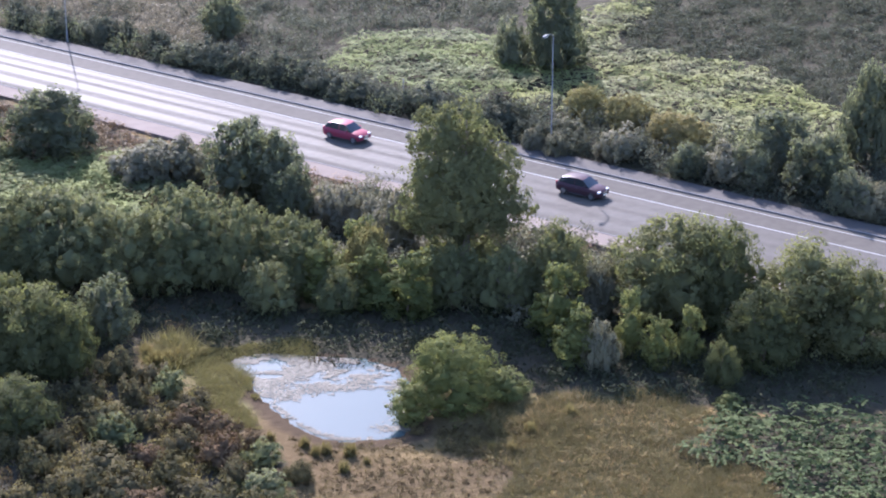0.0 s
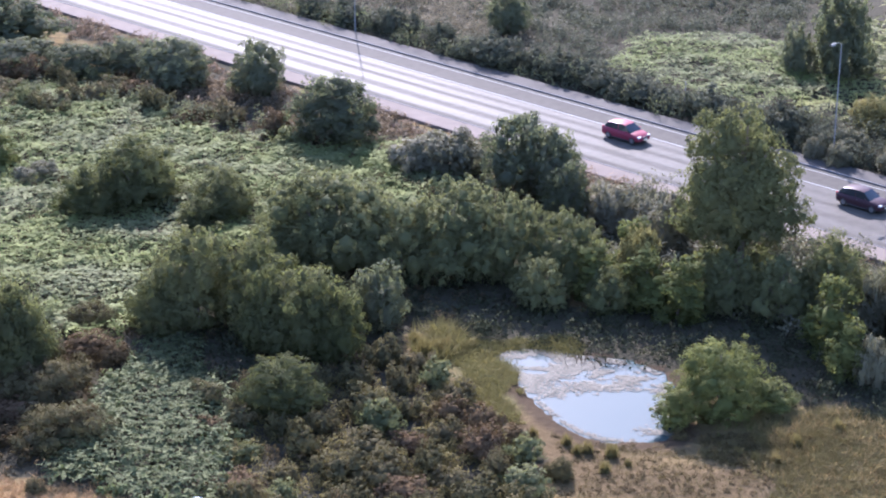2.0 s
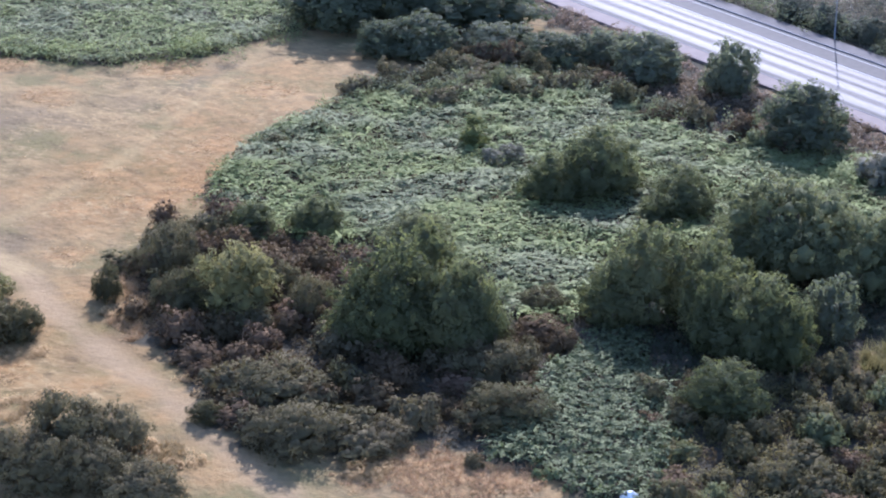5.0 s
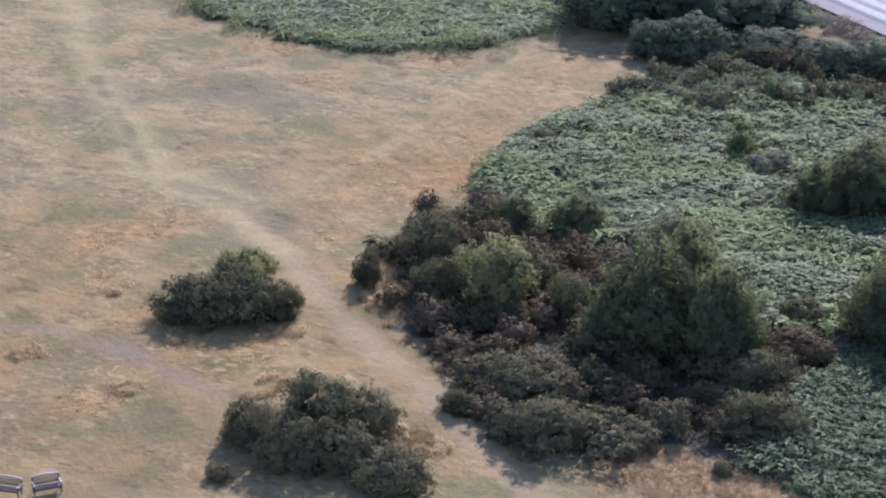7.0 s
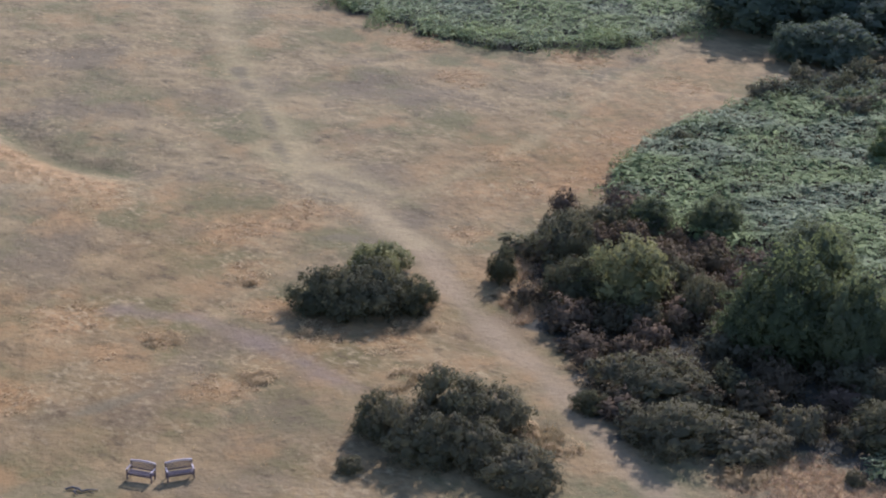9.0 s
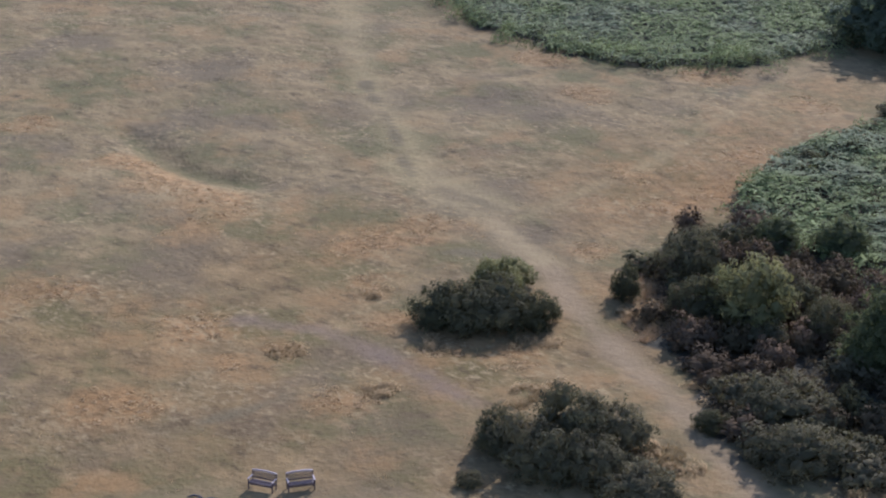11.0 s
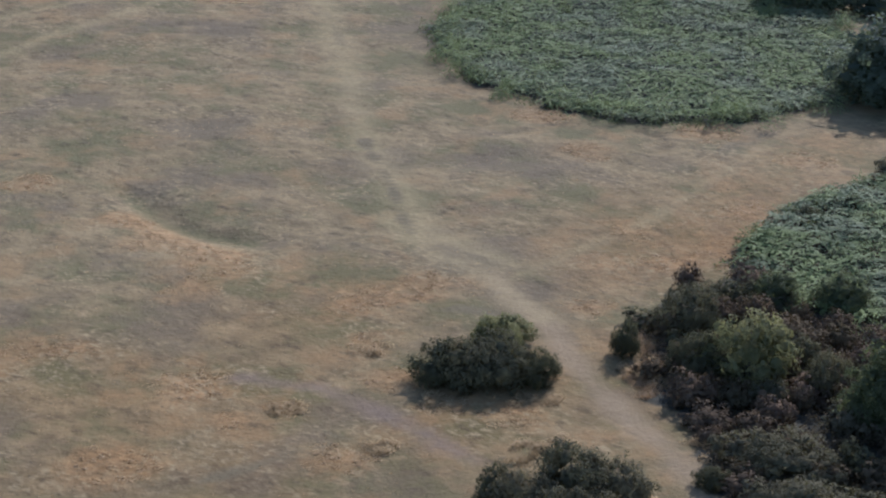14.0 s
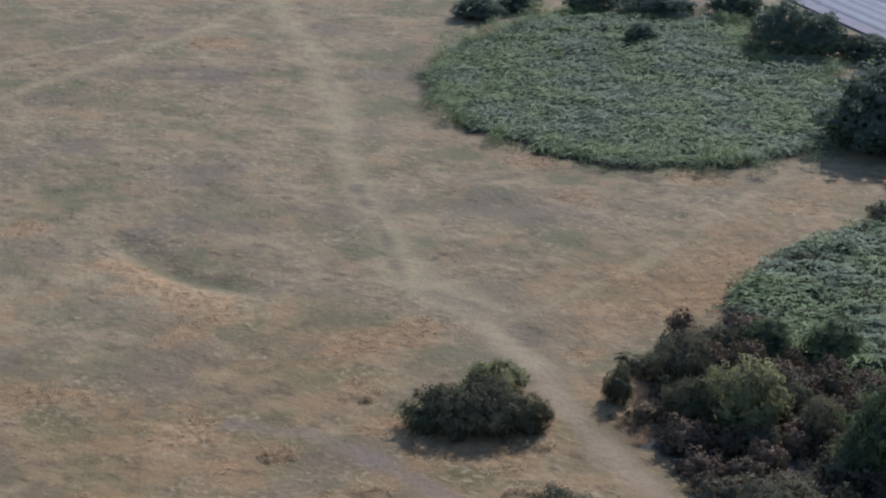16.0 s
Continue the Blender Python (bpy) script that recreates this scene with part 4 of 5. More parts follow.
# ---- trees and bushes, each as (x, y, height, width, form) ----
OAKS = [
    (-36.4, 120.2, 4.4, 4.6, 2), (-23.9, 117.4, 4.9, 4.0, 1), (-28.9, 118.6, 5.4, 4.2, 2), (-50.6, 111.0, 5.0, 5.2, 1), (-43.4, 112.0, 5.9, 4.6, 2), (-48.0, 116.0, 7.4, 5.0, 0),
    (-34.5, 121.7, 6.9, 7.4, 0), (-30.2, 121.9, 6.5, 5.8, 1), (-26.4, 118.7, 5.8, 7.1, 1), (-25.9, 110.1, 3.3, 5.8, 2), (-48.5, 111.3, 7.3, 8.6, 0),
    (-44.3, 112.1, 6.5, 6.3, 1), (-54.2, 128.8, 2.5, 5.5, 2), (16.0, 127.8, 7.5, 8.6, 1), (19.1, 125.9, 7.5, 5.8, 2), (24.2, 123.9, 7.0, 9.2, 0),
    (27.4, 121.8, 6.1, 7.3, 2), (-45.1, 144.5, 5.5, 6.6, 1), (-48.1, 141.3, 3.9, 5.5, 2), (-37.8, 142.6, 3.8, 5.7, 0), (-38.7, 139.9, 2.5, 3.8, 1),
    (7.9, 129.6, 5.9, 5.4, 2), (-62.5, 128.7, 2.6, 4.5, 2), (-66.7, 126.6, 2.5, 4.3, 1), (20.8, 120.6, 5.0, 6.0, 2), (17.8, 117.2, 3.1, 2.7, 1),
]
WILLOWS = [
    (-27.3, 134.9, 6.5, 11.2, 0), (-18.7, 134.6, 6.4, 9.8, 1), (-28.8, 134.9, 6.3, 9.6, 1), (-12.0, 129.1, 3.4, 4.6, 1), (-30.8, 137.1, 4.6, 5.9, 1),
    (-10.6, 133.0, 5.2, 6.5, 0), (-15.0, 133.9, 5.9, 6.4, 1), (-7.2, 128.4, 3.2, 3.8, 0), (0.6, 129.6, 4.4, 5.0, 1), (4.6, 128.8, 4.6, 5.0, 0), (-22.5, 133.2, 5.8, 7.3, 0),
]
BIRCHES = [
    (-5.9, 133.1, 5.1, 4.1, 0), (-2.5, 127.9, 4.7, 5.0, 1), (7.5, 123.7, 5.5, 3.7, 0), (8.5, 120.0, 4.0, 3.3, 1), (12.2, 121.5, 4.7, 2.6, 0),
    (13.9, 119.8, 3.7, 2.4, 1), (16.0, 120.3, 4.1, 2.4, 0), (3.9, 114.8, 1.9, 3.2, 1), (17.8, 114.1, 1.0, 2.0, 0), (-8.1, 130.6, 4.2, 4.4, 1), (-4.6, 129.6, 4.2, 4.2, 0),
    (-58.4, 150.9, 2.9, 2.9, 0), (-2.0, 112.4, 2.8, 2.8, 1),
]
ROADSIDE = [
    (-32.7, 160.9, 5.4, 7.9, 0), (-15.6, 151.0, 6.3, 6.8, 1), (-12.7, 149.2, 5.6, 4.9, 0), (-11.6, 145.6, 4.6, 3.9, 2), (-42.1, 173.0, 5.0, 5.8, 1),
    (-50.5, 174.9, 4.3, 8.6, 0), (-56.4, 179.0, 3.2, 6.0, 2), (-66.4, 177.7, 2.9, 8.2, 1), (-22.4, 123.4, 4.5, 4.6, 2), (-21.6, 193.6, 4.4, 4.8, 0),
    (10.4, 184.1, 8.3, 6.2, 1), (6.5, 184.4, 4.7, 3.7, 2), (29.7, 151.4, 5.0, 5.4, 1), (24.9, 153.4, 3.6, 4.3, 2), (19.9, 155.6, 2.7, 3.9, 0),
    (31.5, 147.2, 3.5, 4.0, 2), (27.3, 157.4, 4.9, 6.6, 1), (34.7, 157.5, 8.2, 4.7, 0), (37.5, 159.7, 10.2, 4.9, 2),
]
WOODLAND = [
    (-83.7, 182.2, 8.1, 13.9, 0), (-77.4, 188.6, 7.1, 13.0, 1), (-149.7, 202.6, 2.7, 6.8, 2), (-148.3, 209.3, 2.8, 6.9, 0), (-132.9, 217.9, 3.0, 12.3, 1),
    (-141.2, 215.0, 3.1, 7.3, 2), (-124.4, 222.5, 4.0, 6.5, 0), (-126.3, 202.8, 2.3, 4.5, 1), (-70.9, 185.0, 4.9, 12.0, 1), (-83.8, 182.1, 7.0, 12.7, 2),
    (-60.0, 176.0, 3.0, 6.8, 2), (-72.0, 172.7, 3.1, 5.2, 1), (-76.3, 172.1, 3.4, 5.5, 0), (-73.0, 174.3, 4.0, 7.7, 2), (-110.8, 210.0, 5.8, 7.8, 0),
    (-106.2, 211.2, 4.8, 7.8, 1), (-101.2, 212.5, 2.9, 6.7, 2),
]
YELLOWS = [
    (12.5, 170.1, 2.9, 4.5, 0), (16.0, 166.5, 3.1, 4.9, 1), (19.7, 161.9, 3.0, 5.7, 0), (-61.2, 112.8, 4.8, 7.0, 1), (-78.5, 108.2, 2.0, 4.6, 0),
    (-77.0, 105.2, 3.3, 4.0, 0), (-5.4, 131.8, 5.2, 3.3, 1),
]
GORSE = [
    (-77.6, 100.4, 2.7, 5.8, 0), (-76.1, 101.2, 2.8, 5.8, 2), (-75.1, 102.5, 2.9, 6.6, 1), (-72.6, 103.8, 2.4, 4.0, 2), (-63.9, 87.7, 2.4, 3.9, 0),
    (-61.9, 87.7, 2.8, 4.0, 2), (-60.6, 90.6, 3.6, 5.5, 1), (-58.3, 92.0, 3.0, 4.3, 2), (-53.8, 87.4, 2.2, 5.9, 0), (-59.6, 86.8, 2.6, 5.0, 1),
    (-62.5, 83.0, 0.9, 1.7, 2), (-57.5, 88.3, 2.6, 4.7, 2),
]
GORSE_SCRUB = [
    (-48.4, 96.6, 2.5, 6.4, 1), (-51.4, 100.9, 2.6, 7.7, 0), (-43.7, 98.5, 1.4, 4.1, 2), (-37.8, 98.2, 0.8, 1.4, 0), (-54.9, 97.4, 1.3, 2.4, 1),
    (-70.5, 111.7, 2.7, 2.4, 0), (-68.9, 117.5, 3.6, 5.5, 0), (-64.3, 111.6, 3.1, 4.7, 1), (-55.5, 113.9, 2.9, 3.5, 2), (-37.7, 104.2, 2.2, 6.2, 1),
    (-40.8, 109.9, 2.5, 5.8, 0), (-41.6, 120.9, 1.7, 3.5, 2), (-70.6, 121.5, 2.2, 4.0, 2), (-73.6, 144.1, 1.1, 2.9, 1), (-8.4, 104.3, 1.3, 2.1, 0),
]
BRAMBLES = [
    (-23.8, 154.7, 2.4, 6.9, 0), (-7.6, 145.4, 3.3, 5.4, 1), (-4.0, 140.8, 4.2, 4.8, 2), (10.9, 128.5, 4.0, 2.9, 1), (10.2, 119.4, 3.1, 2.9, 0),
    (10.4, 163.7, 2.0, 4.6, 2), (30.5, 154.4, 3.3, 4.4, 0), (32.6, 146.6, 2.9, 4.2, 1), (-54.6, 148.2, 1.5, 4.2, 2), (-22.0, 154.7, 2.8, 6.9, 0),
    (9.7, 160.7, 2.0, 2.6, 1), (7.6, 162.2, 1.9, 2.6, 0), (14.9, 160.2, 2.4, 5.2, 1), (23.2, 154.5, 2.7, 5.1, 0),
]

oaks = [plant("oak_tree", "dense green broad-leaved tree with a lumpy crown", "tree", "trees by the pond", 11 + k, 6.5, 7.0, 24 + 4 * k, 0.15, 15500, 0.158, 0.65, OAK_LEAF, 5, egg=0.08 + 0.09 * k, fringe=0.13, clump=0.5) for k in range(3)]
plant_out(oaks, (6.5, 7.0), OAKS, 1)
tall = [plant("tall_tree", "tall dark green tree with an uneven upright crown", "tree", "", 31, 12.3, 9.0, 54, 0.15, 36000, 0.18, 0.65, OAK_LEAF, 8, egg=0.3, low=0.42, fringe=0.14, clump=0.5)]
plant_out(tall, (12.3, 9.0), [TALL_TREE], 2)
willows = [plant("willow_scrub", "wide grey-green willow scrub with many fine twigs", "willow", "willow scrub", 41 + k, 5.5, 8.5, 34, 0.13, 17000, 0.19, 0.36, WILLOW_LEAF, 6, wild=0.7, fringe=0.28, clump=0.24) for k in range(2)]
plant_out(willows, (5.5, 8.5), WILLOWS, 3)
birches = [plant("young_birch", "slim young birch with light yellow-green leaves", "tree", "young birches", 51 + k, 4.5, 2.8, 24, 0.15, 5500, 0.14, 0.55, BIRCH_LEAF, 4, egg=0.45, fringe=0.16, trunk=0.012, clump=0.28) for k in range(2)]
plant_out(birches, (4.5, 2.8), BIRCHES, 4)
pond_bush = [plant("willow_bush", "rounded willow bush with yellow-green leaves beside the pond", "bush", "", 58, 5.3, 6.0, 34, 0.15, 20000, 0.13, 0.4, BIRCH_LEAF, 5, egg=0.2, wild=0.8, fringe=0.24, clump=0.3)]
plant_out(pond_bush, (5.3, 6.0), [(0.6, 114.4, 4.7, 6.3, 0)], 14)
hedge_trees = [plant("roadside_tree", "dark green bushy tree near the road", "tree", "roadside trees", 61 + k, 5.0, 6.0, 28, 0.15, 8200, 0.2, 0.6, HEDGE_LEAF, 5, egg=0.25, fringe=0.16, clump=0.45) for k in range(3)]
plant_out(hedge_trees, (5.0, 6.0), ROADSIDE, 5)
wood_trees = [plant("woodland_tree", "dark broad tree at the edge of the field", "tree", "trees at the field's edge", 66 + k, 5.0, 6.0, 28, 0.16, 7600, 0.205, 0.6, WOOD_LEAF, 5, egg=0.1, fringe=0.13, clump=0.42) for k in range(3)]
plant_out(wood_trees, (5.0, 6.0), WOODLAND, 15)
yellow_bushes = [plant("yellowing_bush", "bushy shrub with yellowing leaves", "bush", "yellowing shrubs", 71 + k, 3.0, 4.6, 22, 0.15, 7000, 0.15, 0.5, YELLOW_LEAF, 3, fringe=0.14, clump=0.34) for k in range(2)]
plant_out(yellow_bushes, (3.0, 4.6), YELLOWS, 6)
gorse = [plant("gorse_bush", "dense dark green gorse bush", "gorse", "gorse bushes", 81 + k, 2.4, 5.0, 22, 0.15, 7600, 0.145, 0.45, GORSE_LEAF, fringe=0.17, trunk=0.02, low=0.25, clump=0.36) for k in range(3)]
plant_out(gorse, (2.4, 5.0), GORSE + GORSE_SCRUB, 7)
brambles = [plant("bramble_thicket", "tangled bramble thicket with pale dusty leaves", "brambles", "bramble thickets", 91 + k, 2.2, 4.8, 24, 0.16, 5500, 0.17, 0.7, BRAMBLE_LEAF, fringe=0.12, trunk=0.01, clump=0.34) for k in range(3)]
plant_out(brambles, (2.2, 4.8), BRAMBLES, 8)


HEDGE_ROW = random.Random(12)
hedge_bushes = [plant("hedge_bush", "dark green hedge bush behind the footway", "bush", "hedge along the footway", 96 + k, 2.4, 4.0, 20, 0.16, 3400, 0.17, 0.55, MOOR_LEAF, fringe=0.14, trunk=0.015, clump=0.34) for k in range(2)]
row = []
for k in range(25):
    u, n = -151 + 2.5 * k + HEDGE_ROW.uniform(-0.8, 0.8), ROAD_FAR + HEDGE_ROW.uniform(3.9, 5.6)
    row.append((ROAD_U[0] * u + ROAD_N[0] * n, ROAD_U[1] * u + ROAD_N[1] * n, HEDGE_ROW.uniform(1.7, 3.0), HEDGE_ROW.uniform(3.0, 4.6), k % 2))
plant_out(hedge_bushes, (2.4, 4.0), row, 16)


def points_in(zone, per_m2, seed):
    rng = np.random.default_rng(seed)
    p = np.array(zone)
    lo, hi = p.min(0), p.max(0)
    n = int((hi[0] - lo[0]) * (hi[1] - lo[1]) * per_m2)
    x, y = rng.uniform(lo[0], hi[0], n), rng.uniform(lo[1], hi[1], n)
    k = inside(*ragged(x, y), zone) & ((road_across(x, y) < ROAD_NEAR - 2.5) | (road_across(x, y) > ROAD_FAR + 2.2))
    return x[k], y[k], rng


heath_protos = [plant("heather_bush", "low brownish heather and gorse bush", "heather", "low heath bushes", 101 + k, 1.5, 2.4, 14, 0.18, 1350, 0.148, 0.5, (HEATH_LEAF, GORSE_LEAF, HEATH_LEAF, WILLOW_LEAF)[k], fringe=0.12, trunk=0.02, clump=0.25) for k in range(4)]


def scatter_heath():
    rows = []
    for i, (zone, gap) in enumerate(((HEATH_LOW, 2.3), (HEATH_MID, 2.3), (HEATH_POND, 2.1), (HEATH_BACK, 2.4))):
        x, y, rng = points_in(zone, 1.0, 200 + i)
        kept = []
        for a, b in zip(x, y):
            if all((a - c) ** 2 + (b - d) ** 2 > gap * gap for c, d in kept):
                kept.append((a, b))
        for a, b in kept:
            big = 1.25 if i == 2 else 1.4
            rows.append((a, b, big * rng.uniform(0.8, 1.7), big * rng.uniform(1.5, 3.0), int(rng.integers(0, 3)) if i < 2 else ((0, 1, 1, 2, 1, 3, 1, 3), (1, 1, 3, 1, 0, 3, 1, 1))[i - 2][int(rng.integers(0, 8))]))
    return rows


plant_out(heath_protos, (1.5, 2.4), scatter_heath(), 9)


def bracken(name, zone, per_m2, seed, label="silvery green bracken fronds covering the ground", mat=BRACKEN_LEAF, frond=1.0, unruly=0.34, relief=1.0):
    """Arching fronds with narrow side leaflets, in a canopy of uneven height."""
    x, y, rng = points_in(zone, per_m2, seed)
    n = len(x)
    top = 0.45 + 0.3 * (1 - relief) + relief * (0.6 * cloudy(x, y, 2.7, seed) + 0.45 * (cloudy(x, y, 1.2, seed + 1) - 0.35))
    edge = np.clip(0.75 + distance(x, y, zone, True) / 3.0, 0.75, 1)
    z = ground_z(x, y) + top * edge * rng.uniform(0.75, 1.0, n)
    ang = rng.uniform(0, 2 * math.pi, n)
    length = frond * rng.uniform(0.5, 0.95, n)
    rise = rng.uniform(-0.06, 0.14, n)
    d = np.stack([np.cos(ang), np.sin(ang)], 1)
    side = np.stack([-d[:, 1], d[:, 0]], 1)
    sag = rng.uniform(0.0, 0.06, n)
    verts, faces = [], []
    # midrib points, then leaflet tips on both sides
    for k in range(4):
        s = 0.1 + k * 0.3
        h = rise * s * 1.6 - 0.22 * s * s * length
        verts.append(np.stack([x + d[:, 0] * s * length, y + d[:, 1] * s * length, z + h], 1))
    for k in range(3):
        s = 0.1 + k * 0.3 + 0.26
        wide = 0.23 * (1 - 0.75 * (k / 3.0)) * length
        h = rise * s * 1.6 - 0.22 * s * s * length - sag
        for sgn in (1, -1):
            verts.append(np.stack([x + d[:, 0] * s * length + side[:, 0] * wide * sgn, y + d[:, 1] * s * length + side[:, 1] * wide * sgn, z + h], 1))
        faces += [(k, k + 1, 4 + 2 * k), (k + 1, k, 5 + 2 * k)]
    v = np.stack(verts, 1).reshape(-1, 3)
    f = (np.arange(n)[:, None, None] * 10 + np.array(faces)[None]).reshape(-1, 3)
    e = 0.4

    def canopy(a, b):
        return relief * (0.6 * cloudy(a, b, 2.7, seed) + 0.45 * cloudy(a, b, 1.2, seed + 1))

    tilt = np.stack([(canopy(x - e, y) - canopy(x + e, y)) / (2 * e), (canopy(x, y - e) - canopy(x, y + e)) / (2 * e), np.ones(n)], 1)
    soft = unit_rows(unit_rows(tilt) + unruly * rng.normal(0, 1, (n, 3)))
    tagged(new(name, mesh_of(name, v, f, mat, normals=np.repeat(soft, 10, 0))), label, "bracken", kind="stuff")


for i, (zone, dense) in enumerate(zip(BRACKEN_ZONES, (16, 32, 13, 11, 10, 20, 12))):
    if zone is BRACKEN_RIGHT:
        bracken("bracken", zone, 13, 300 + i * 3, "bracken near the trees, their shade put into a darker green", SHADED_BRACKEN_LEAF, 1.0, 0.7)
    else:
        bracken("bracken", zone, dense, 300 + i * 3, mat=LUSH_LEAF if zone is BRACKEN_NEAR else BRACKEN_LEAF, frond=0.75 if zone is BRACKEN_NEAR else 1.12, unruly=0.75 if zone is BRACKEN_NEAR else 0.34, relief=0.55 if zone is BRACKEN_FAR else 0.85)


def mounds(name, zone, per_m2, seed, size, height, per, leaf, mat, label, category, up=0.25):
    """Ground cover of many small rounded clumps."""
    x, y, rng = points_in(zone, per_m2, seed)
    n = len(x)
    r = rng.uniform(0.6, 1.4, n) * size
    h = rng.uniform(0.6, 1.4, n) * height * (0.5 + cloudy(x, y, 4, seed))
    k = np.repeat(np.arange(n), per)
    d = unit_rows(rng.normal(0, 1, (len(k), 3)) * np.array([1, 1, 0.8]) + np.array([0, 0, 0.5]))
    d[:, 2] = np.abs(d[:, 2])
    pos = np.stack([x, y, ground_z(x, y)], 1)[k] + d * np.stack([r, r, h], 1)[k] * rng.uniform(0.75, 1.05, len(k))[:, None]
    v, f, soft = leaves(rng, pos, d, leaf, 0.5, 0.8, up)
    tagged(new(name, mesh_of(name, v, f, mat, normals=soft)), label, category, kind="stuff")


mounds("heather", HEATH_FAR, 1.3, 401, 0.8, 0.8, 63, 0.18, MOOR_LEAF, "dark grey-green heather covering the rising heath", "heather")
mounds("scrub", HEATH_TOP, 0.7, 402, 0.9, 1.2, 73, 0.2, MOOR_LEAF, "dark scrub beyond the road", "scrub")
mounds("weeds", HEATH_STRIP, 1.2, 403, 0.75, 1.6, 84, 0.17, MOOR_LEAF, "tall dry dark weeds behind the footway", "weeds")
mounds("scrub", HEATH_PALE, 0.12, 427, 1.3, 1.7, 120, 0.18, MOOR_LEAF, "dark bushy scrub beyond the road", "scrub")
mounds("weeds", HEATH_PALE, 0.7, 404, 0.9, 0.9, 84, 0.16, PALE_LEAF, "pale dry weeds beyond the road", "weeds")
mounds("heather", HEATH_LOW, 0.9, 405, 0.6, 0.7, 63, 0.15, HEATH_LEAF, "brown heather between the bushes", "heather")
mounds("weeds", HEATH_POND, 1.5, 406, 0.6, 0.65, 63, 0.14, REED_LEAF, "yellowish dry weeds between the bushes near the pond", "weeds")
mounds("scrub", HEATH_BACK, 0.9, 407, 0.8, 1.2, 63, 0.19, HEDGE_LEAF, "dark low scrub behind the bracken", "scrub")
mounds("heather", HEATH_MID, 0.9, 408, 0.6, 0.8, 63, 0.15, HEATH_LEAF, "brown heather between the bushes", "heather")
mounds("weeds", WEEDS_VERGE, 0.8, 409, 0.7, 0.8, 57, 0.19, RUST_LEAF, "rusty dry weeds along the road verge", "weeds")
mounds("brambles", BRAMBLE_BANK, 0.8, 410, 0.9, 1.4, 73, 0.23, BRAMBLE_LEAF, "pale dusty brambles on the road bank", "brambles")
mounds("scrub", HEDGE_FAR, 1.2, 421, 0.9, 1.9, 84, 0.19, MOOR_LEAF, "dark hedge scrub behind the footway", "scrub")
mounds("scrub", HEDGE_LEFT, 0.9, 422, 0.9, 1.7, 84, 0.18, HEDGE_LEAF, "dark scrub behind the footway", "scrub")
mounds("weeds", VERGE_NEAR, 0.9, 423, 0.6, 0.7, 73, 0.16, RUST_LEAF, "rusty dry weeds along the road verge", "weeds")
mounds("weeds", RUST_PATCH, 1.6, 426, 0.5, 0.7, 60, 0.16, RUST_LEAF, "withered reddish bracken beneath the trees", "bracken")
mounds("scrub", FAR_VERGE, 0.9, 411, 0.8, 1.7, 73, 0.2, MOOR_LEAF, "dark hedge scrub behind the footway", "scrub")
mounds("scrub", SCRUBLAND, 0.35, 425, 0.7, 0.7, 45, 0.18, HEATH_LEAF, "low brown scrub between bushes and bracken", "scrub")
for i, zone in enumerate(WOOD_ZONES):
    mounds("undergrowth", zone, 0.9, 412 + i, 1.1, 0.8, 60, 0.18, SHADED_UNDER_LEAF, "green undergrowth beneath the trees, their shade put into its colour", "undergrowth")


def grass(name, zone, per_m2, seed, height, mat, label, avoid=True, blade=0.035):
    x, y, rng = points_in(zone, per_m2, seed)
    if avoid:
        ok = ~inside(x, y, POND)
        for z in BRACKEN_ZONES + HEATH_ZONES:
            ok &= ~inside(x, y, z)
        for line, half in ((PATH_MAIN_NEAR, 1.4), (PATH_MAIN_FAR, 0.9), (PATH_SIDE, 0.9), (POND_PATH, 1.4)):
            ok &= distance(x, y, line) > half * (0.6 + 0.8 * cloudy(x, y, 1.5, 77))
        ok &= road_across(x, y) < ROAD_NEAR - 2.6
        ok &= rng.random(len(x)) < 0.25 + 1.1 * cloudy(x, y, 2.5, seed) * cloudy(x, y, 8, seed + 1)
        x, y = x[ok], y[ok]
    blades = 5
    k = np.repeat(np.arange(len(x)), blades)
    n = len(k)
    ang = rng.uniform(0, 2 * math.pi, n)
    lean = rng.uniform(0.5, 1.2, n)
    h = height * rng.uniform(0.5, 1.3, n)
    foot = np.stack([x, y, ground_z(x, y) - 0.02], 1)[k] + rng.normal(0, 0.06, (n, 3)) * np.array([1, 1, 0])
    d = np.stack([np.cos(ang), np.sin(ang), 0 * ang], 1)
    s = np.stack([-np.sin(ang), np.cos(ang), 0 * ang], 1) * blade
    tip = foot + d * (lean * h)[:, None] + np.array([0, 0, 1]) * (h * (1.1 - 0.6 * lean))[:, None]
    v = np.stack([foot - s, foot + s, tip], 1).reshape(-1, 3)
    tagged(new(name, mesh_of(name, v, np.arange(n * 3).reshape(-1, 3), mat)), label, "grass", kind="stuff")


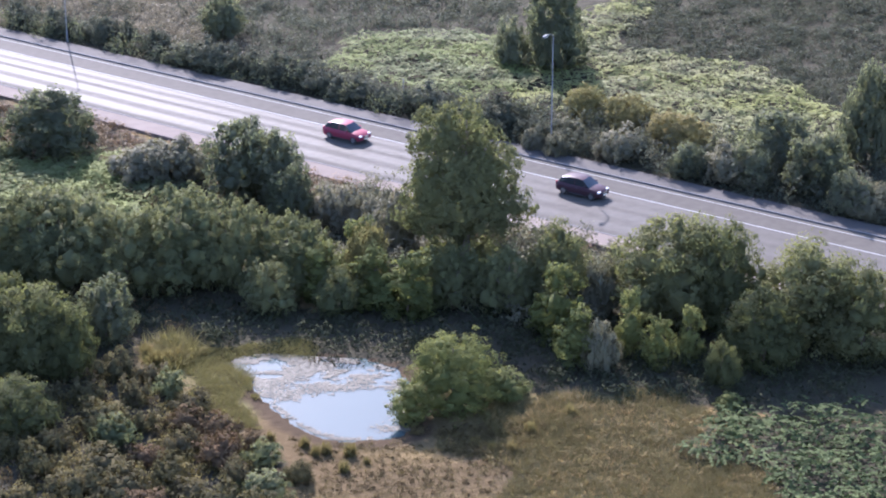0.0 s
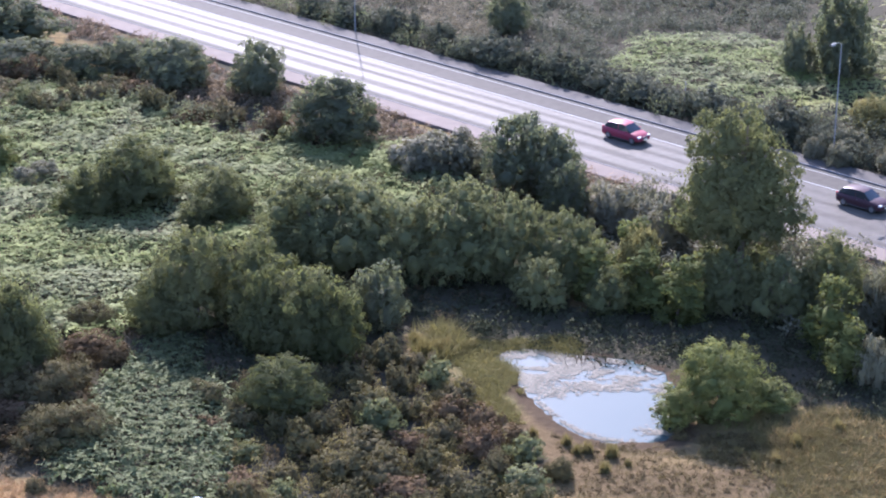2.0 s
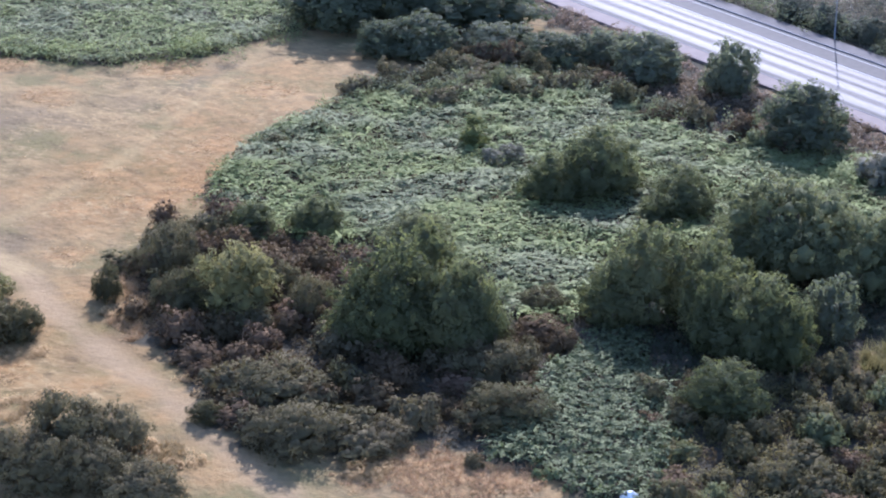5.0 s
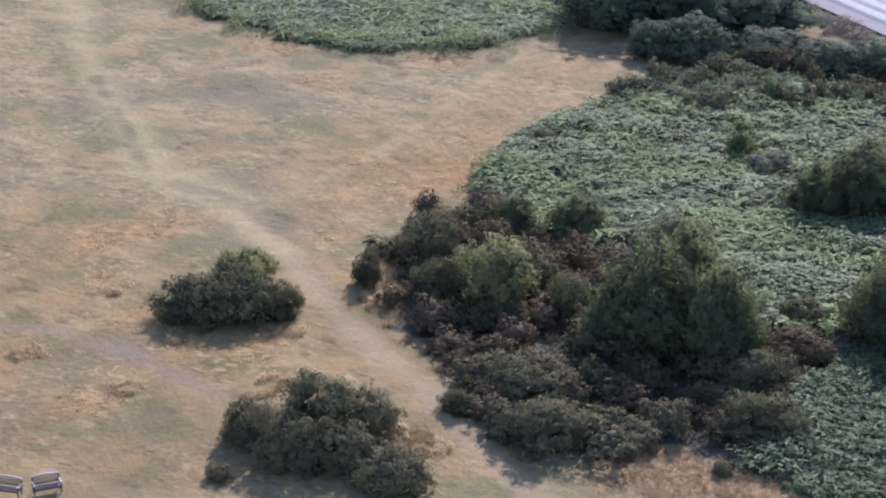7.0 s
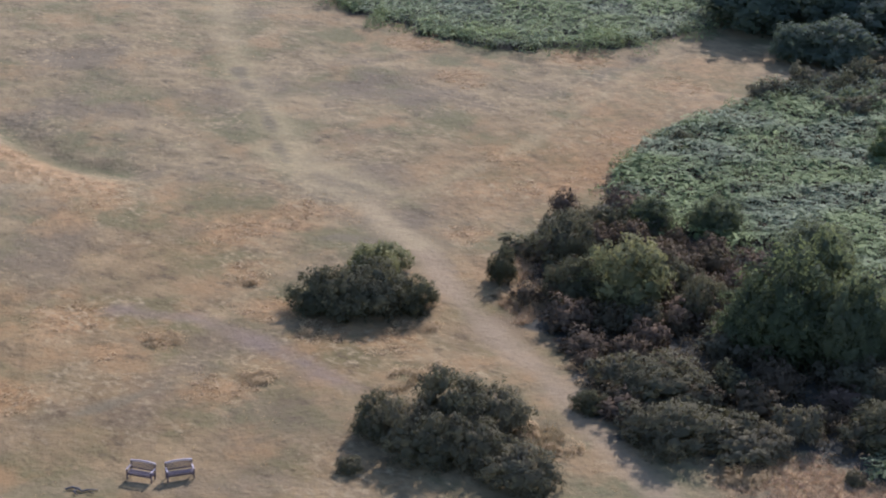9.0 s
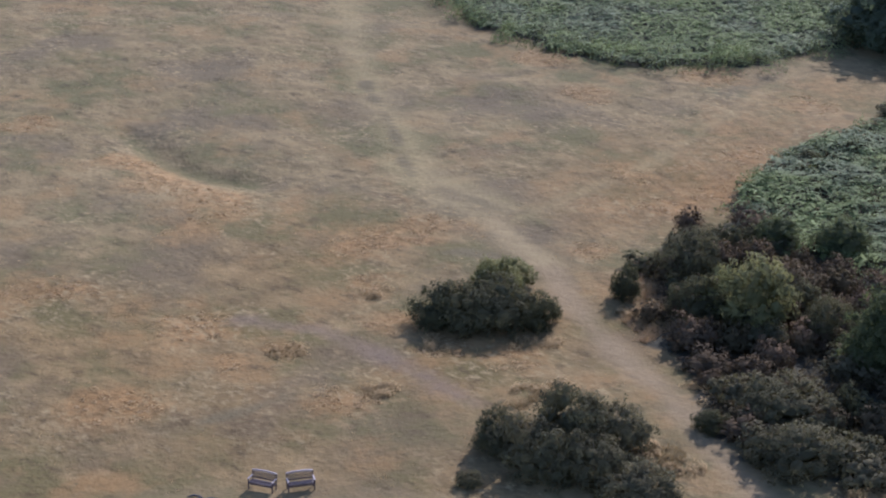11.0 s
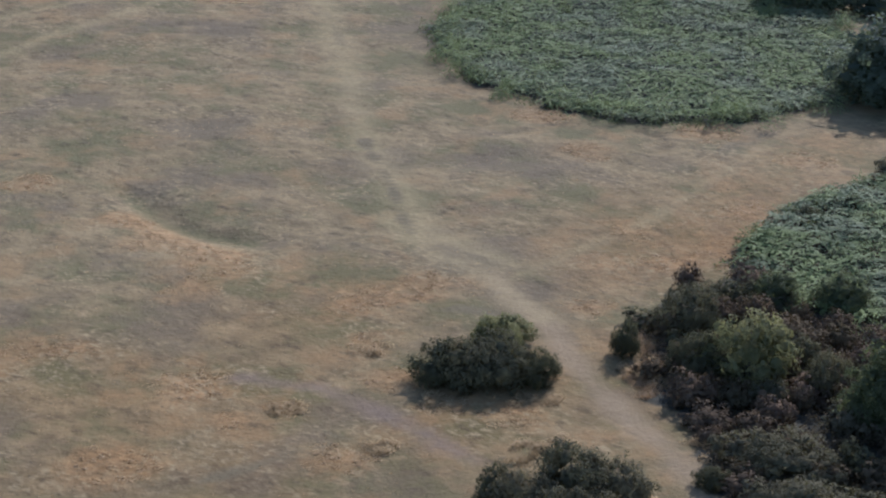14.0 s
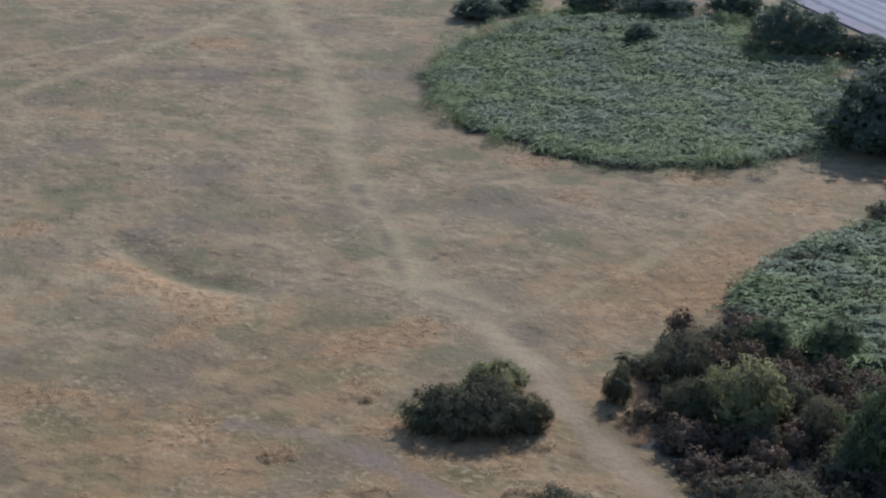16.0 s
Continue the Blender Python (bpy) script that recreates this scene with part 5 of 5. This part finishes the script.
def border(name, zone, gap, seed, mat, label, tall=0.75, wide=0.75, per=110, stray=0.8):
    """Bushy clumps along the rim of a thicket."""
    rng = np.random.default_rng(seed)
    spots = []
    for (ax, ay), (bx, by) in zip(zone, zone[1:] + zone[:1]):
        for q in range(int(math.hypot(bx - ax, by - ay) / gap)):
            s = rng.random()
            spots.append((ax + (bx - ax) * s, ay + (by - ay) * s))
    p = np.array(spots)
    p = p + rng.normal(0, stray, p.shape)
    n = len(p)
    r, h = wide * rng.uniform(0.4, 1.5, n), tall * rng.uniform(0.5, 1.4, n)
    k = np.repeat(np.arange(n), per)
    d = unit_rows(rng.normal(0, 1, (len(k), 3)) + np.array([0, 0, 0.4]))
    d[:, 2] = np.abs(d[:, 2])
    pos = np.stack([p[:, 0], p[:, 1], ground_z(p[:, 0], p[:, 1])], 1)[k] + d * np.stack([r, r, h], 1)[k] * rng.uniform(0.7, 1.1, len(k))[:, None]
    v, f, soft = leaves(rng, pos, d, 0.17, 0.5, 0.8, 0.1)
    tagged(new(name, mesh_of(name, v, f, mat, normals=soft)), label, "bracken", kind="stuff")


mounds("scrub", BRACKEN_MID, 0.1, 431, 0.9, 0.95, 110, 0.17, OAK_LEAF, "dark leafy clumps growing through the bracken", "scrub")
mounds("scrub", BRACKEN_FAR, 0.04, 432, 0.8, 0.85, 110, 0.17, OAK_LEAF, "dark leafy clumps growing through the bracken", "scrub")
mounds("weeds", BRACKEN_MID, 0.07, 433, 0.9, 0.9, 90, 0.16, HEATH_LEAF, "withered brown clumps among the bracken", "weeds")
border("bracken", BRACKEN_FAR, 1.7, 451, BRACKEN_LEAF, "bushy bracken along the rim of the thicket", 2.0, 1.9, 330, 1.3)
# darker leaves along this rim imitate its shaded side
border("bracken", BRACKEN_FAR, 1.6, 453, OAK_LEAF, "bushy bracken rim, its shaded side put into a dark leaf colour", 1.0, 0.8, 110)
border("bracken", BRACKEN_MID, 0.9, 452, BRACKEN_LEAF, "bushy bracken along the rim of the thicket", 1.0, 0.8, 100)
border("bracken", BRACKEN_NEAR, 0.7, 454, LUSH_LEAF, "bushy bracken along the rim of the thicket", 0.7, 0.6, 100)


def clumps(name, spots, per_m2, seed, size, height, per, leaf, mat, label):
    """Low clumps of grass in patches."""
    rng = np.random.default_rng(seed)
    xs, ys = [], []
    for cx, cy, r in spots:
        n = int(3.1 * r * r * per_m2)
        rr, a = r * np.sqrt(rng.random(n)) * 0.95, rng.uniform(0, 2 * math.pi, n)
        xs.append(cx + rr * np.cos(a))
        ys.append(cy + rr * np.sin(a))
    x, y = np.concatenate(xs), np.concatenate(ys)
    ok = (distance(x, y, PATH_MAIN_NEAR) > 1.5) & (rng.random(len(x)) < 1.6 * cloudy(x, y, 1.6, seed))
    x, y = x[ok], y[ok]
    n = len(x)
    r, h = rng.uniform(0.5, 1.5, n) * size, rng.uniform(0.5, 1.5, n) * height
    k = np.repeat(np.arange(n), per)
    d = unit_rows(rng.normal(0, 1, (len(k), 3)) * np.array([1, 1, 0.8]) + np.array([0, 0, 0.5]))
    d[:, 2] = np.abs(d[:, 2])
    pos = np.stack([x, y, ground_z(x, y)], 1)[k] + d * np.stack([r, r, h], 1)[k] * rng.uniform(0.6, 1.05, len(k))[:, None]
    v, f, soft = leaves(rng, pos, d, leaf, 0.4, 0.3, 1.6, 0.35 * d + np.array([0, 0.3, 1.0]))
    tagged(new(name, mesh_of(name, v, f, mat, normals=soft)), label, "grass", kind="stuff")


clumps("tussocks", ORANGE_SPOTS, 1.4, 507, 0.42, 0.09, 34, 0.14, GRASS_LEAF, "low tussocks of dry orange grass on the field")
clumps("tussocks", TUFT_SPOTS, 5, 506, 0.42, 0.36, 60, 0.15, GRASS_LEAF, "thick tufts of dry orange grass beside the bushes")
grass("dry_grass", FIELD, 0.7, 501, 0.14, GRASS_LEAF, "tufts of dry straw-coloured grass")
for i, zone in enumerate(TALL_GRASS):
    grass("tall_grass", zone, 18.0 if i == 1 else 34.0, 520 + i, 0.34 if i == 1 else 0.45, GRASS_LEAF, "tall pale dry grass beside the bushes", False, 0.025)
# dark stems added where the trees reflect darkly in the water
grass("dead_stems", [(-10.2, 120.9), (-7.4, 121.4), (-5.2, 120.6), (-5.9, 119.3), (-7.6, 118.4), (-9.2, 119.8)], 16.0, 508, 0.75, HEATH_LEAF, "dark stems in the pond in place of the trees' reflection", False)
grass("sedge", BANK, 60.0, 504, 0.45, BANK_LEAF, "yellow-green grass on the pond bank", False, 0.02)
grass("sedge", SEDGE, 55.0, 502, 0.6, REED_LEAF, "yellow-green sedge beside the pond", blade=0.02)
grass("dry_stems", SEDGE, 7.0, 512, 0.8, GRASS_LEAF, "tall dry straw stems among the sedge", blade=0.016)
mounds("sedge", SEDGE, 0.7, 513, 0.7, 0.35, 70, 0.13, REED_LEAF, "low yellow-green tussocks among the sedge", "grass", up=0.8)
DIRT = [(-9.5, 108.8), (-3.0, 108.2), (3.0, 108.5), (8.0, 110.5), (5.0, 97.0), (-8.0, 97.0)]
grass("sparse_grass", DIRT, 14.0, 509, 0.28, REED_LEAF, "sparse grass on the bare soil by the pond", False, 0.02)
SHORE = [(-1.5, 110.5), (1.5, 111.2), (4.5, 112.5), (6.5, 110.4), (4.6, 107.6), (1.0, 106.6), (-2.0, 107.6)]
grass("sedge", SHORE, 34.0, 514, 0.5, REED_LEAF, "dry brownish grass at the foot of the willow bush", False, 0.02)
mounds("weeds", SHORE, 1.3, 515, 0.45, 0.4, 60, 0.12, HEATH_LEAF, "low brown weeds at the foot of the willow bush", "weeds")
mounds("clods", DIRT, 3.0, 511, 0.2, 0.14, 22, 0.09, HEATH_LEAF, "brown clods and dead weeds on the bare soil", "weeds")
grass("sedge", REEDS, 22.0, 503, 1.3, BANK_LEAF, "yellowish reeds at the pond's edge", False)


def tuft(seed):
    rng = np.random.default_rng(seed)
    n = 260
    ang, lean, h = rng.uniform(0, 2 * math.pi, n), rng.uniform(0.05, 0.6, n), rng.uniform(0.5, 1.1, n)
    foot = np.stack([rng.normal(0, 0.16, n), rng.normal(0, 0.16, n), np.zeros(n)], 1)
    d = np.stack([np.cos(ang), np.sin(ang), 0 * ang], 1)
    s = np.stack([-np.sin(ang), np.cos(ang), 0 * ang], 1) * 0.03
    tip = foot + d * (lean * h)[:, None] + np.array([0, 0, 1]) * (h * (1.05 - 0.5 * lean))[:, None]
    v = np.stack([foot - s, foot + s, tip], 1).reshape(-1, 3)
    ob = new("rush_tuft", mesh_of("rush_tuft", v, np.arange(n * 3).reshape(-1, 3), REED_LEAF))
    return tagged(ob, "upright green tuft of rushes by the pond", "rushes", "rush tufts")


one_tuft = tuft(7)
for x, y, k, turn in RUSHES[1:]:
    copy_thing(one_tuft, pose(x, y, at_ground(x, y), 0, 0, turn) @ Matrix.Diagonal((k, k, k, 1)))
x, y, k, turn = RUSHES[0]
one_tuft.matrix_basis = pose(x, y, at_ground(x, y), 0, 0, turn) @ Matrix.Diagonal((k, k, k, 1))

# ---- street lamps ----


def street_lamp():
    ob = thing("street_lamp", "tall grey steel street lamp with a short arm", "street lamp", "street lamps")
    v, f = [], []
    tube(v, f, [(0, 0, -0.3), (0, 0, 1.3), (0, 0, 1.35), (0, 0, 10.1)], [0.1, 0.09, 0.06, 0.04], 10)
    part("pole", mesh_of("lamp_pole", v, f, GALVANISED, True), ob)
    v, f = [], []
    tube(v, f, [(0, 0, 10.0), (0, -0.35, 10.25), (0, -0.9, 10.3)], [0.05, 0.04, 0.035], 8)
    part("arm", mesh_of("lamp_arm", v, f, GALVANISED, True), ob)
    bm = bmesh.new()
    bmesh.ops.create_cube(bm, size=1, matrix=Matrix.Translation((0, -1.2, 10.3)) @ Matrix.Diagonal((0.3, 0.75, 0.14, 1)))
    bmesh.ops.bevel(bm, geom=bm.edges[:], offset=0.05, segments=2, affect="EDGES")
    me = bpy.data.meshes.new("lamp_head")
    bm.to_mesh(me)
    bm.free()
    me.materials.append(GALVANISED)
    head = part("lamp_head", me, ob)
    bm = bmesh.new()
    bmesh.ops.create_cube(bm, size=1, matrix=Matrix.Translation((0, -1.24, 10.215)) @ Matrix.Diagonal((0.2, 0.45, 0.05, 1)))
    me = bpy.data.meshes.new("lens")
    bm.to_mesh(me)
    bm.free()
    me.materials.append(LENS)
    part("lens", me, head)
    return ob


ROAD_TURN = math.degrees(math.atan2(ROAD_U[1], ROAD_U[0]))
one_lamp = street_lamp()
copy_thing(one_lamp, pose(-37.0, 193.8, 0.0, 0, 0, ROAD_TURN))
one_lamp.matrix_basis = pose(9.07, 161.5, 0.0, 0, 0, ROAD_TURN)


def box(name, sx, sy, sz, x, y, z, mat, parent, rx=0, ry=0, rz=0, bevel=0.01, label=""):
    bm = bmesh.new()
    bmesh.ops.create_cube(bm, size=1, matrix=Matrix.Diagonal((sx, sy, sz, 1)))
    if bevel:
        bmesh.ops.bevel(bm, geom=bm.edges[:], offset=bevel, segments=1, affect="EDGES")
    bmesh.ops.transform(bm, matrix=pose(x, y, z, rx, ry, rz), verts=bm.verts)
    me = bpy.data.meshes.new(name)
    bm.to_mesh(me)
    bm.free()
    me.materials.append(mat)
    return part(name, me, parent, label)


# ---- benches ----


def bench():
    """A slatted wooden bench 1.65 m wide that faces local -y."""
    ob = thing("park_bench", "weathered brown wooden park bench with a slatted back", "bench", "pair of benches")
    for x in (-0.76, 0.76):
        box("leg", 0.07, 0.07, 0.64, x, -0.27, 0.32, BENCH_WOOD, ob)
        box("leg", 0.07, 0.07, 0.95, x, 0.27, 0.46, BENCH_WOOD, ob, rx=-8)
        box("armrest", 0.09, 0.6, 0.045, x, -0.03, 0.66, LIT_WOOD, ob, label="armrest with sunlight put into its paler colour")
        box("side_rail", 0.05, 0.5, 0.09, x, 0.0, 0.37, BENCH_WOOD, ob)
    for k in range(5):
        box("seat_slat", 1.5, 0.085, 0.03, 0, -0.25 + k * 0.11, 0.43 - 0.008 * k, BENCH_WOOD, ob)
    box("front_rail", 1.5, 0.04, 0.09, 0, -0.29, 0.36, BENCH_WOOD, ob)
    box("lower_back_rail", 1.5, 0.04, 0.08, 0, 0.27, 0.52, BENCH_WOOD, ob, rx=-8)
    for k in range(13):
        x = -0.66 + k * 0.11
        box("back_slat", 0.055, 0.025, 0.36, x, 0.3, 0.72, BENCH_WOOD, ob, rx=-8, bevel=0.006)
    v, f = [], []
    for k in range(13):
        x = -0.8 + k * 1.6 / 12
        rise = 0.1 * (1 - (x / 0.8) ** 2)
        for dy, dz in ((-0.03, 0), (0.03, 0), (0.03, 0.1), (-0.03, 0.1)):
            v.append((x, 0.33 + dy, 0.87 + rise * 0.7 + dz))
    for k in range(12):
        for q in range(4):
            f.append((k * 4 + q, k * 4 + (q + 1) % 4, k * 4 + 4 + (q + 1) % 4, k * 4 + 4 + q))
    f += [(3, 2, 1, 0), (48, 49, 50, 51)]
    part("top_rail", mesh_of("top_rail", v, f, LIT_WOOD), ob, "arched top rail with sunlight put into its paler colour")
    return ob


one_bench = bench()
copy_thing(one_bench, pose(-70.0, 76.85, at_ground(-70.0, 76.85), 0, 0, 52))
one_bench.matrix_basis = pose(-71.75, 75.5, at_ground(-71.75, 75.5), 0, 0, 16)

# ---- post behind the footway ----
post = thing("marker_post", "slim grey steel post behind the footway", "post")
v, f = [], []
tube(v, f, [(0, 0, -0.3), (0, 0, 2.9)], [0.05, 0.045], 8)
part("pole", mesh_of("post_pole", v, f, GALVANISED, True), post)
box("cap", 0.12, 0.12, 0.05, 0, 0, 2.92, GALVANISED, post)
post.matrix_basis = pose(-3.5, 172.6, at_ground(-3.5, 172.6))

# ---- fallen branch ----
v, f = [], []
tube(v, f, [(-0.95, 0.1, 0.06), (-0.6, 0.3, 0.1), (-0.2, 0.16, 0.12), (0.1, -0.12, 0.08), (0.35, 0.1, 0.1), (0.9, 0.2, 0.05)], [0.05, 0.07, 0.07, 0.065, 0.05, 0.025], 7)
tube(v, f, [(-0.2, 0.16, 0.12), (-0.35, -0.2, 0.1), (-0.1, -0.5, 0.05)], [0.05, 0.045, 0.02], 6)
tube(v, f, [(0.35, 0.1, 0.1), (0.5, -0.2, 0.12), (0.85, -0.25, 0.06)], [0.045, 0.04, 0.015], 6)
branch = tagged(new("fallen_branch", mesh_of("fallen_branch", v, f, DEAD_WOOD, True)), "dark crooked fallen branch lying on the grass", "branch")
branch.matrix_basis = pose(*LOG, at_ground(*LOG), 0, 0, 30)

# ---- unidentified white object, given the shape of a sack ----
bm = bmesh.new()
bmesh.ops.create_icosphere(bm, subdivisions=3, radius=0.42)
rng = random.Random(3)
for vert in bm.verts:
    c = vert.co
    swell = 1 + 0.12 * math.sin(7 * c.x + 3 * c.z) + 0.1 * math.sin(9 * c.y + 5 * c.z) + rng.uniform(-0.03, 0.03)
    vert.co = Vector((c.x * 1.25 * swell, c.y * 0.9 * swell, max(c.z * 0.85 * swell, -0.2)))
me = bpy.data.meshes.new("sack")
bm.to_mesh(me)
bm.free()
me.materials.append(WHITE_SURFACE)
sack = tagged(new("sack", me), "unidentified small white object beside the bracken, shaped as a sack", "sack")
sack.matrix_basis = pose(*WHITE_SPOT, at_ground(*WHITE_SPOT) + 0.18, 0, 0, 25)

# ---- cars ----


def car(label, paint, length=4.1, width=1.76, height=1.5):
    """A hatchback, nose towards local +x."""
    ob = thing("car", label, "car", "cars on the road")
    L, W, H = length, width, height
    # stations along the car: x, sill z, shoulder z, half width
    low = [(-0.5, 0.42, 0.8, 0.8), (-0.485, 0.3, 0.92, 0.94), (-0.4, 0.24, 0.95, 1.0), (-0.15, 0.22, 0.93, 1.0), (0.12, 0.22, 0.92, 1.0), (0.3, 0.24, 0.88, 0.99), (0.42, 0.28, 0.78, 0.95), (0.485, 0.32, 0.66, 0.84), (0.5, 0.4, 0.58, 0.7)]

    def loft(name, rings, mat, parent, caps=True):
        v, f = [], []
        for ring in rings:
            v += ring
        m = len(rings[0])
        for a in range(len(rings) - 1):
            for q in range(m - 1):
                f.append((a * m + q, a * m + q + 1, (a + 1) * m + q + 1, (a + 1) * m + q))
        if caps:
            f += [list(range(m)), list(range((len(rings) - 1) * m, len(rings) * m))[::-1]]
        me = mesh_of(name, v, f, mat, True)
        bm = bmesh.new()
        bm.from_mesh(me)
        bmesh.ops.recalc_face_normals(bm, faces=bm.faces)
        bm.to_mesh(me)
        bm.free()
        return part(name, me, parent)

    rings = []
    for x, a, b, hw in low:
        y = W / 2 * hw
        mid = (a + b) / 2
        rings.append([(x * L, -y * 0.92, a), (x * L, -y, mid), (x * L, -y * 0.95, b - 0.04), (x * L, -y * 0.82, b), (x * L, 0, b + 0.03), (x * L, y * 0.82, b), (x * L, y * 0.95, b - 0.04), (x * L, y, mid), (x * L, y * 0.92, a), (x * L, 0, a)])
        rings[-1].append(rings[-1][0])
    loft("body", rings, paint, ob)
    cab = [(-0.46, 0.9, 0.0), (-0.38, 1.36, 1.0), (-0.2, H, 1.0), (0.02, H, 1.0), (0.09, H - 0.07, 1.0), (0.25, 0.9, 0.0)]
    rings = []
    for x, z, k in cab:
        y = W / 2 * (0.84 - 0.14 * k)
        rings.append([(x * L, -y, z - 0.03 * k), (x * L, -y * 0.8, z), (x * L, y * 0.8, z), (x * L, y, z - 0.03 * k)])
    roof = loft("roof", rings[1:5], paint, ob, False)
    for nm, a, b in (("rear_window", 0, 1), ("windscreen", 4, 5)):
        loft(nm, [rings[a], rings[b]], GLASS, ob, False)
    for sgn in (-1, 1):
        base = [(x * L, sgn * W / 2 * 0.835, 0.9) for x in (-0.46, -0.38, -0.2, 0.02, 0.09, 0.25)]
        up = [r[0] if sgn < 0 else r[3] for r in rings]
        v = base + up
        f = [(i, i + 1, 7 + i, 6 + i) for i in range(5)]
        part("side_windows", mesh_of("side_windows", v, f, GLASS), ob)
        box("door_pillar", 0.07, 0.03, 0.5, -0.08 * L, sgn * W / 2 * 0.775, 1.14, paint, ob, rx=sgn * 14, bevel=0)
        box("wing_mirror", 0.12, 0.2, 0.13, 0.17 * L, sgn * (W / 2 + 0.06), 1.0, paint, ob, bevel=0.03)
        box("headlight", 0.22, 0.34, 0.13, 0.455 * L, sgn * W * 0.34, 0.68, LENS, ob, bevel=0.03)
        box("tail_light", 0.1, 0.22, 0.26, -0.487 * L, sgn * W * 0.38, 0.84, TAIL, ob, bevel=0.02)
        box("door_handle", 0.16, 0.03, 0.035, -0.02 * L, sgn * W * 0.503, 0.8, TRIM, ob, bevel=0.005)
        box("sill", 0.45 * L, 0.05, 0.1, -0.02 * L, sgn * W * 0.47, 0.24, TRIM, ob, bevel=0.01)
        for x in (-0.31, 0.31):
            bm = bmesh.new()
            turn = pose(x * L, sgn * (W / 2 - 0.1), 0.31, 90)
            bmesh.ops.create_cone(bm, cap_ends=True, segments=20, radius1=0.31, radius2=0.31, depth=0.2, matrix=turn)
            bmesh.ops.bevel(bm, geom=[e for e in bm.edges if abs(e.calc_length() - 0.2) > 0.01], offset=0.03, segments=1, affect="EDGES")
            me = bpy.data.meshes.new("tyre")
            bm.to_mesh(me)
            bm.free()
            me.materials.append(TYRE)
            tyre = part("wheel", me, ob, "black tyre on an alloy rim")
            bm = bmesh.new()
            bmesh.ops.create_cone(bm, cap_ends=True, segments=14, radius1=0.2, radius2=0.2, depth=0.215, matrix=turn)
            me = bpy.data.meshes.new("rim")
            bm.to_mesh(me)
            bm.free()
            me.materials.append(RIM)
            part("rim", me, tyre)
    box("bumper", 0.12, W * 0.8, 0.2, 0.475 * L, 0, 0.4, TRIM, ob, bevel=0.03)
    box("bumper", 0.1, W * 0.85, 0.22, -0.48 * L, 0, 0.42, TRIM, ob, bevel=0.03)
    box("grille", 0.05, 0.8, 0.12, 0.497 * L, 0, 0.6, TRIM, ob, bevel=0.01)
    box("number_plate", 0.02, 0.5, 0.11, 0.507 * L, 0, 0.44, PLATE, ob, bevel=0)
    box("number_plate", 0.02, 0.5, 0.11, -0.502 * L, 0, 0.62, PLATE, ob, bevel=0)
    return ob


red_car = car("dark red hatchback driving along the road", RED_PAINT)
red_car.matrix_basis = road_matrix(-101.4, 130.0, ROAD_Z)
black_car = car("black hatchback driving along the road", BLACK_PAINT)
black_car.matrix_basis = road_matrix(-77.9, 130.0, ROAD_Z)
